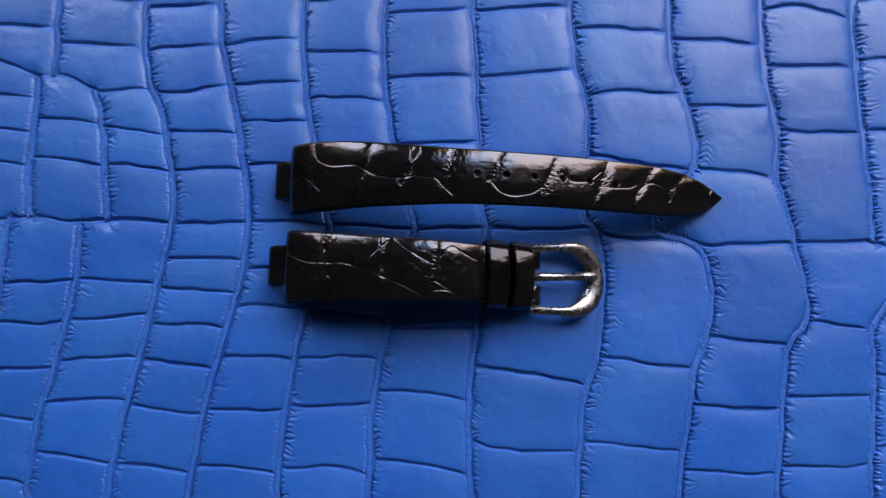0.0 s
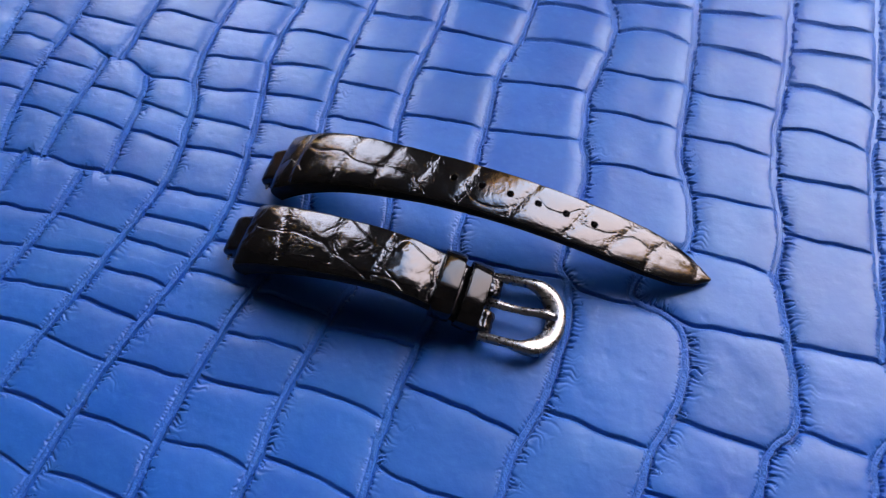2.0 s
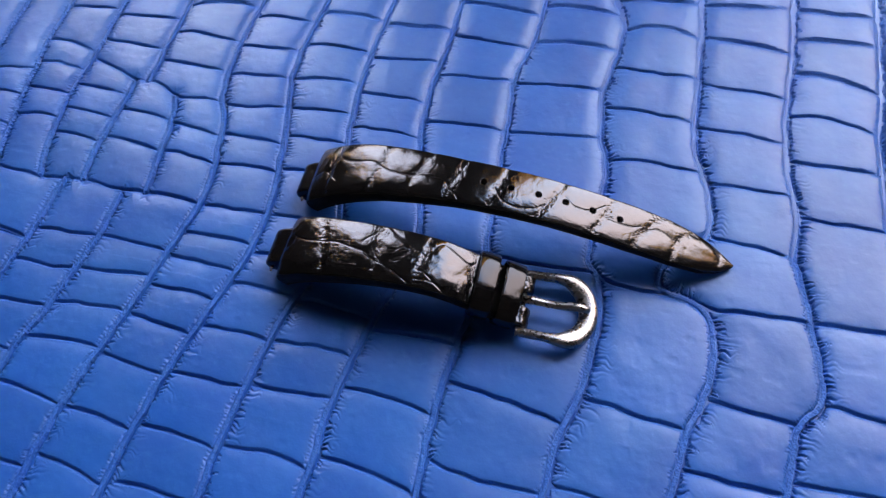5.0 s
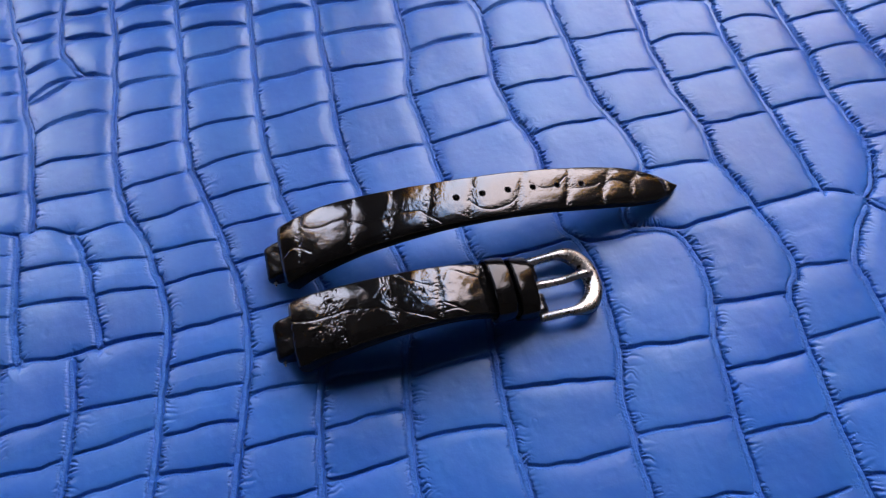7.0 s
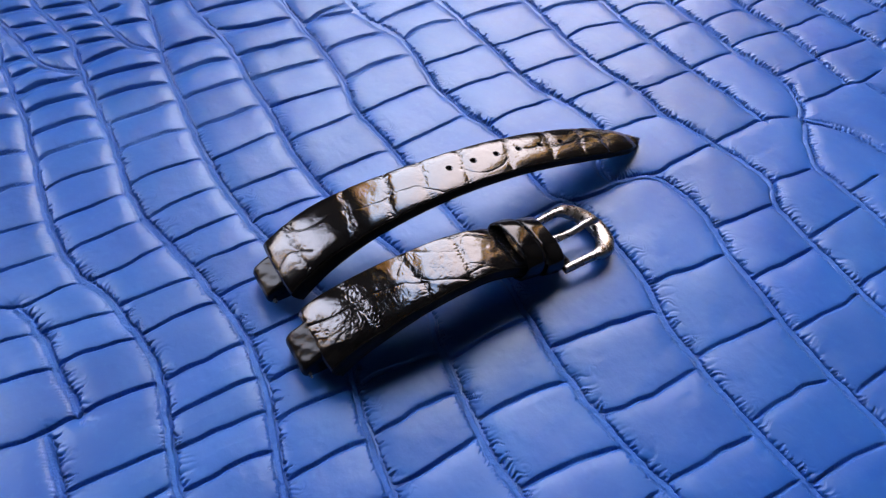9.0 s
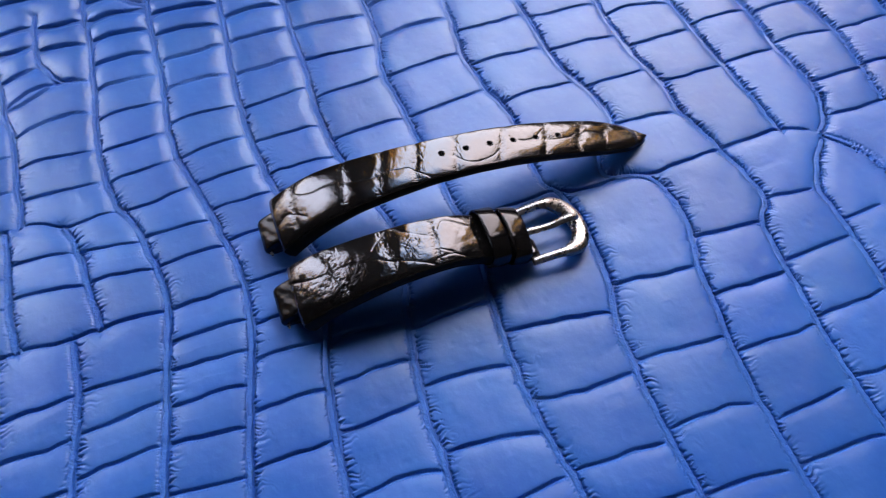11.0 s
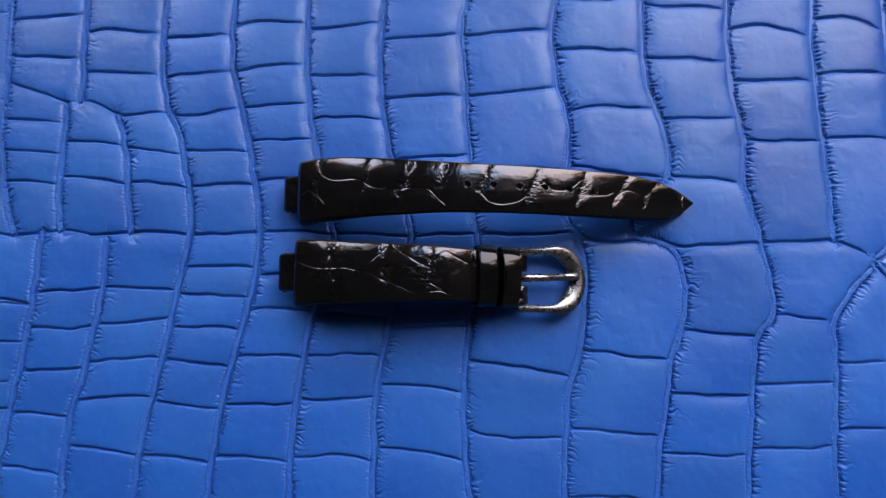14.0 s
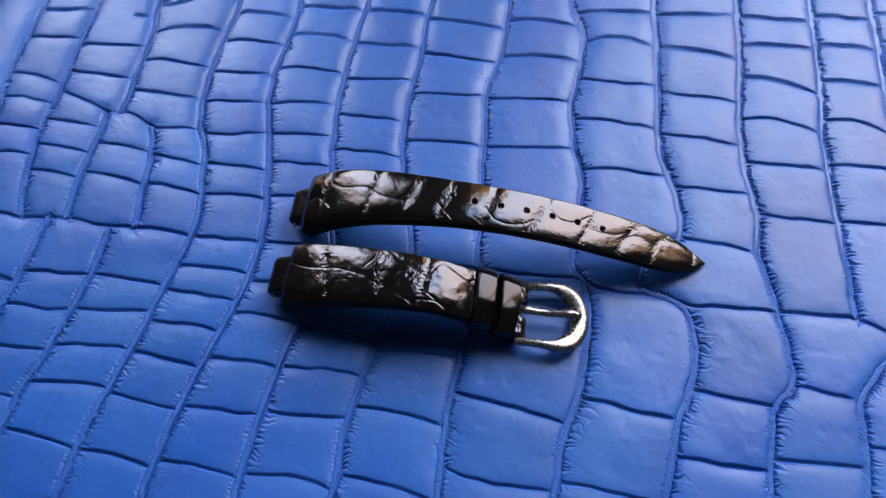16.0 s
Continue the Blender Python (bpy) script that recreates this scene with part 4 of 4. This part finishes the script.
cracks = [[(-31.7, 51.4), (-30.5, 48.6), (-28.4, 46.4), (-24.6, 46.2), (-20.9, 46.0), (-18.7, 45.2), (-16.5, 43.6), (-13.0, 42.9), (-9.4, 42.6)], [(-9.4, 42.6), (-5.3, 43.2), (-2.9, 42.8), (-0.1, 42.9), (1.3, 41.2), (3.1, 39.1), (4.5, 37.4)],
    [(13.2, 42.6), (14.3, 40.7), (15.7, 39.0), (18.5, 38.5), (21.7, 38.8), (24.0, 39.3), (26.0, 40.8)], [(30.9, 45.0), (32.1, 44.0), (33.5, 42.8), (36.5, 42.7), (38.7, 43.7), (41.3, 45.7)], [(42.5, 42.1), (45.5, 41.5), (48.7, 41.9), (51.1, 43.1)],
    [(51.8, 41.7), (54.8, 43.9), (57.6, 43.7), (60.0, 42.5)], [(-37.5, 43.0), (-34.5, 44.5), (-32.0, 43.0), (-29.5, 40.5)]]
strap_body("long_watch_strap", -38.6, 76.6,
    [(-39, 7.2), (-36, 9.6), (-31, 12.8), (-24, 15.5), (-16, 17.3), (-5, 18.3), (8, 18.4), (18, 17.8), (28, 16.5), (38.5, 14.3), (46, 12.2), (54, 9.8), (62, 7.0), (70, 3.9), (74, 2.2), (77, 0.8)],
    [(-39, 53.8), (-25, 53.0), (-10, 51.6), (4, 50.5), (18, 49.9), (32, 49.5), (47, 49.2), (58, 48.8), (66, 47.6), (72, 45.4), (76.6, 42.3)],
    [(-39, 35.3), (-25, 35.5), (-10, 36.0), (4, 36.5), (18, 36.4), (32, 36.2), (47, 35.9), (60, 35.9), (68, 36.6), (73, 38.6), (76.6, 41.6)],
    [(-39, 5.2), (-30, 4.6), (-15, 3.4), (10, 2.8), (50, 2.3), (70, 1.7), (77, 1.0)], [(-39, 0.9), (-20, 0.8), (10, 0.55), (60, 0.5), (70, 0.45), (77, 0.35)],
    creases, cracks, HOLES, long_strap, "dull black leather lining", "patent black crocodile leather with creases and punched holes")
part("end_tab", tab_mesh("end_tab", -43.1, 39.3, 49.4), long_strap, "dark glossy leather end tab")
part("spring_bar", bar_mesh("spring_bar", (-41.3, 39.0, 2.8), (-41.3, 49.7, 2.8), 0.6, STEEL, 0.7), long_strap, "steel spring bar with thin tips")

# the short half, with its keepers and buckle
short_strap = tagged(thing("buckle_watch_strap", (-0.01, 0.02, 0)), "short half of a glossy black crocodile watch strap with steel buckle", "watch strap")
creases = [[(-30.0, 31), (-27.8, 25.4), (-26.8, 21.1), (-26.1, 16.9), (-24.9, 11.5)], [(-12.6, 28.5), (-13.6, 23.7), (-12.9, 19.7), (-12.5, 16.9), (-12.8, 12)], [(0.9, 28), (0.0, 22.7), (-0.4, 18.5), (-0.9, 15.7), (-1.7, 12)], [(11.6, 28), (11.9, 20), (11.4, 12)]]
cracks = [[(-38.2, 24.6), (-34.6, 22.8), (-31.7, 21.8), (-27.0, 21.7), (-24.0, 21.9), (-21.2, 21.1), (-16.2, 20.0)], [(-16.2, 20.0), (-13.7, 18.3), (-10.5, 17.4), (-7.7, 16.3), (-4.9, 14.9), (-2.8, 13.7)], [(-10.0, 27.7), (-7.9, 25.7), (-5.1, 24.0), (-1.9, 22.1)],
    [(-13.8, 21.1), (-12.4, 19.0), (-10.5, 17.5)], [(1.3, 23.4), (3.3, 25.6), (4.7, 25.9), (6.9, 24.6), (9.7, 23.0), (12.3, 22.6)], [(-0.9, 15.1), (2.8, 15.1), (4.9, 14.1), (7.2, 13.1)], [(-16.6, 23.0), (-14.6, 25.2), (-12.3, 27.2)], [(0.2, 17.4), (2.7, 15.5)]]
strap_body("buckle_watch_strap", -39.2, 23.8,
    [(-39.5, 7.0), (-36, 9.6), (-31, 11.6), (-24, 13.4), (-15, 14.8), (-6, 15.3), (2, 15.0), (8, 13.4), (13, 11.1), (19, 8.0), (26, 4.8)],
    [(-39.5, 31.0), (-25, 29.6), (-10, 28.5), (4, 27.7), (12, 27.3), (18, 27.0), (26, 26.7)],
    [(-39.5, 12.0), (-25, 12.1), (-10, 12.5), (4, 12.7), (12, 12.6), (18, 12.6), (26, 12.8)],
    [(-39.5, 5.2), (-30, 4.6), (-15, 3.6), (5, 3.4), (20, 3.6), (26, 3.2)], [(-39.5, 0.9), (-20, 0.8), (10, 0.6), (26, 0.5)],
    creases, cracks, [], short_strap, "dull black leather lining", "patent black crocodile leather with crossing creases", 0.24)
part("end_tab", tab_mesh("end_tab", -44.0, 16.4, 27.0), short_strap, "dark glossy leather end tab")
part("spring_bar", bar_mesh("spring_bar", (-42.3, 16.1, 2.8), (-42.3, 27.3, 2.8), 0.6, STEEL, 0.7), short_strap, "steel spring bar with thin tips")


def keeper(x, z, tilt, wide, y0, y1, high, turn=0.0):
    """A thin arched loop of glossy leather round the strap, with room above it."""
    bm = bmesh.new()
    yc, hw, hh = (y0 + y1) / 2, (y1 - y0) / 2, high / 2
    outline = []
    for t in np.linspace(0, 2 * math.pi, 64, endpoint=False):
        c, s = math.cos(t), math.sin(t)
        py, pz = hw * math.copysign(abs(c) ** 0.7, c), hh * math.copysign(abs(s) ** 0.9, s)
        ny, nz = math.copysign(abs(py / hw) ** 1.86, c) / hw, math.copysign(abs(pz / hh) ** 1.22, s) / hh
        k = math.hypot(ny, nz)
        outline.append((py, pz, ny / k, nz / k))
    n, w = len(outline), wide / 2
    crown = [(-w, -0.2), (0.05 - w, -0.06), (0.16 - w, 0.02), (0.4 - w, 0.06), (-w * 0.5, 0.13), (0, 0.16)]
    section = crown + [(-u, o) for u, o in crown[-2::-1]] + [(w, -0.62), (w - 0.06, -0.72), (w - 0.2, -0.76), (0, -0.74), (0.2 - w, -0.76), (0.06 - w, -0.72), (-w, -0.62)]
    rows = []
    for u, o in section:
        rows.append([bm.verts.new((u + 0.12 * math.sin(4 * py + z), py + ny * o, pz + nz * o)) for py, pz, ny, nz in outline])
    for p, q in zip(rows, rows[1:] + rows[:1]):
        for i in range(n):
            bm.faces.new((p[i], p[(i + 1) % n], q[(i + 1) % n], q[i]))
    m = Matrix.Translation(Vector((x, yc, z))) @ Matrix.Rotation(radians(turn), 4, "Z") @ Matrix.Rotation(radians(tilt), 4, "Y")
    for v in bm.verts:
        v.co = (m @ v.co) * MM
    return from_bm("keeper_loop", bm, LOOP)


part("keeper_loop", keeper(14.9, 8.8, 13, 5.2, 11.2, 28.5, 10.0), short_strap, "glossy black leather keeper loop")
part("keeper_loop", keeper(21.3, 6.5, 18, 5.2, 10.9, 28.3, 8.8, -1.5), short_strap, "glossy black leather keeper loop")


def bar_loop(y0, y1, seed):
    """Crumpled leather folded round the buckle's bar."""
    bm = bmesh.new()
    rings = []
    for y in np.linspace(y0, y1, 40):
        end = min(1.0, min(y - y0, y1 - y) / 0.7)
        ring = []
        for t in np.linspace(0, 2 * math.pi, 72, endpoint=False):
            c, e = math.cos(t), math.sin(t)
            px, pz = (3.1 if c < 0 else 2.1) * c, 1.9 * math.copysign(abs(e) ** 0.85, e)
            crumple = 0.3 * noise.noise(Vector((px * 0.9, y * 0.9, pz + seed))) + 0.22 * abs(noise.noise(Vector((px * 2.1, y * 2.1, pz * 2.1 + seed))))
            grow = 0.72 + 0.28 * math.sqrt(max(0, 1 - (1 - end) ** 2)) - 0.3 * crumple
            ring.append(bm.verts.new(((25.3 + px * grow) * MM, y * MM, (4.2 - 0.18 * px + pz * grow) * MM)))
        rings.append(ring)
    for a, b in zip(rings[:-1], rings[1:]):
        for i in range(72):
            bm.faces.new((a[i], a[(i + 1) % 72], b[(i + 1) % 72], b[i]))
    bm.faces.new(rings[0])
    bm.faces.new(rings[-1][::-1])
    return from_bm("bar_loop", bm, GLOSS)


part("bar_loop", bar_loop(12.1, 17.6, 3.0), short_strap, "crumpled glossy leather folded round the buckle bar")
part("bar_loop", bar_loop(21.6, 26.4, 8.0), short_strap, "crumpled glossy leather folded round the buckle bar")

# buckle: a bowed steel frame, its bar and its tongue
buckle_path, buckle_size = [], []
for i in range(-70, 71):
    u = abs(i) / 70
    if u > 0.6:
        k = (1 - u) / 0.4
        x, y = 24.6 + 9.4 * k, 8.1 + 0.3 * k
    else:
        a = u / 0.6 * math.pi / 2
        x, y = 34.0 + 7.8 * max(0.0, math.cos(a)) ** 0.95, 8.4 * math.sin(a) ** 0.95
    grow = min(1.0, max(0.0, (0.7 - u) / 0.36))
    grow = grow * grow * (3 - 2 * grow)
    buckle_path.append((x, 19.2 + math.copysign(y, i), 4.0 + 0.5 * math.sin(math.pi * min(1, max(0, (x - 25) / 17))) - 1.5 * max(0, (x - 36) / 7) - 0.5 * grow))
    buckle_size.append((1.1 + 1.3 * grow, 1.1 + 0.35 * grow))
frame_ob = part("buckle", sweep("buckle", buckle_path, buckle_size, STEEL, 40, 2.5), short_strap, "polished steel buckle frame")
tongue_path = [(24.4, 19.6, 4.6), (25.6, 19.6, 5.5), (27.5, 19.65, 5.5), (30, 19.7, 5.0), (33, 19.75, 4.8), (35.5, 19.8, 5.1), (37.5, 19.85, 5.6), (39.3, 19.9, 5.7), (40.7, 19.9, 5.3), (41.6, 19.9, 4.9), (41.75, 19.9, 4.8)]
tongue_size = [(1.0, 0.8), (1.1, 0.9), (1.1, 0.9), (1.05, 0.85), (1.0, 0.85), (1.05, 0.9), (1.1, 0.95), (1.1, 0.95), (1.05, 0.9), (0.95, 0.8), (0.6, 0.5)]
part("tongue", sweep("tongue", tongue_path, tongue_size, STEEL, 20, 2.1), frame_ob, "thin steel buckle tongue")
part("buckle_bar", bar_mesh("buckle_bar", (25.2, 11.4, 4.1), (25.2, 27.2, 4.1), 0.7, STEEL), frame_ob)
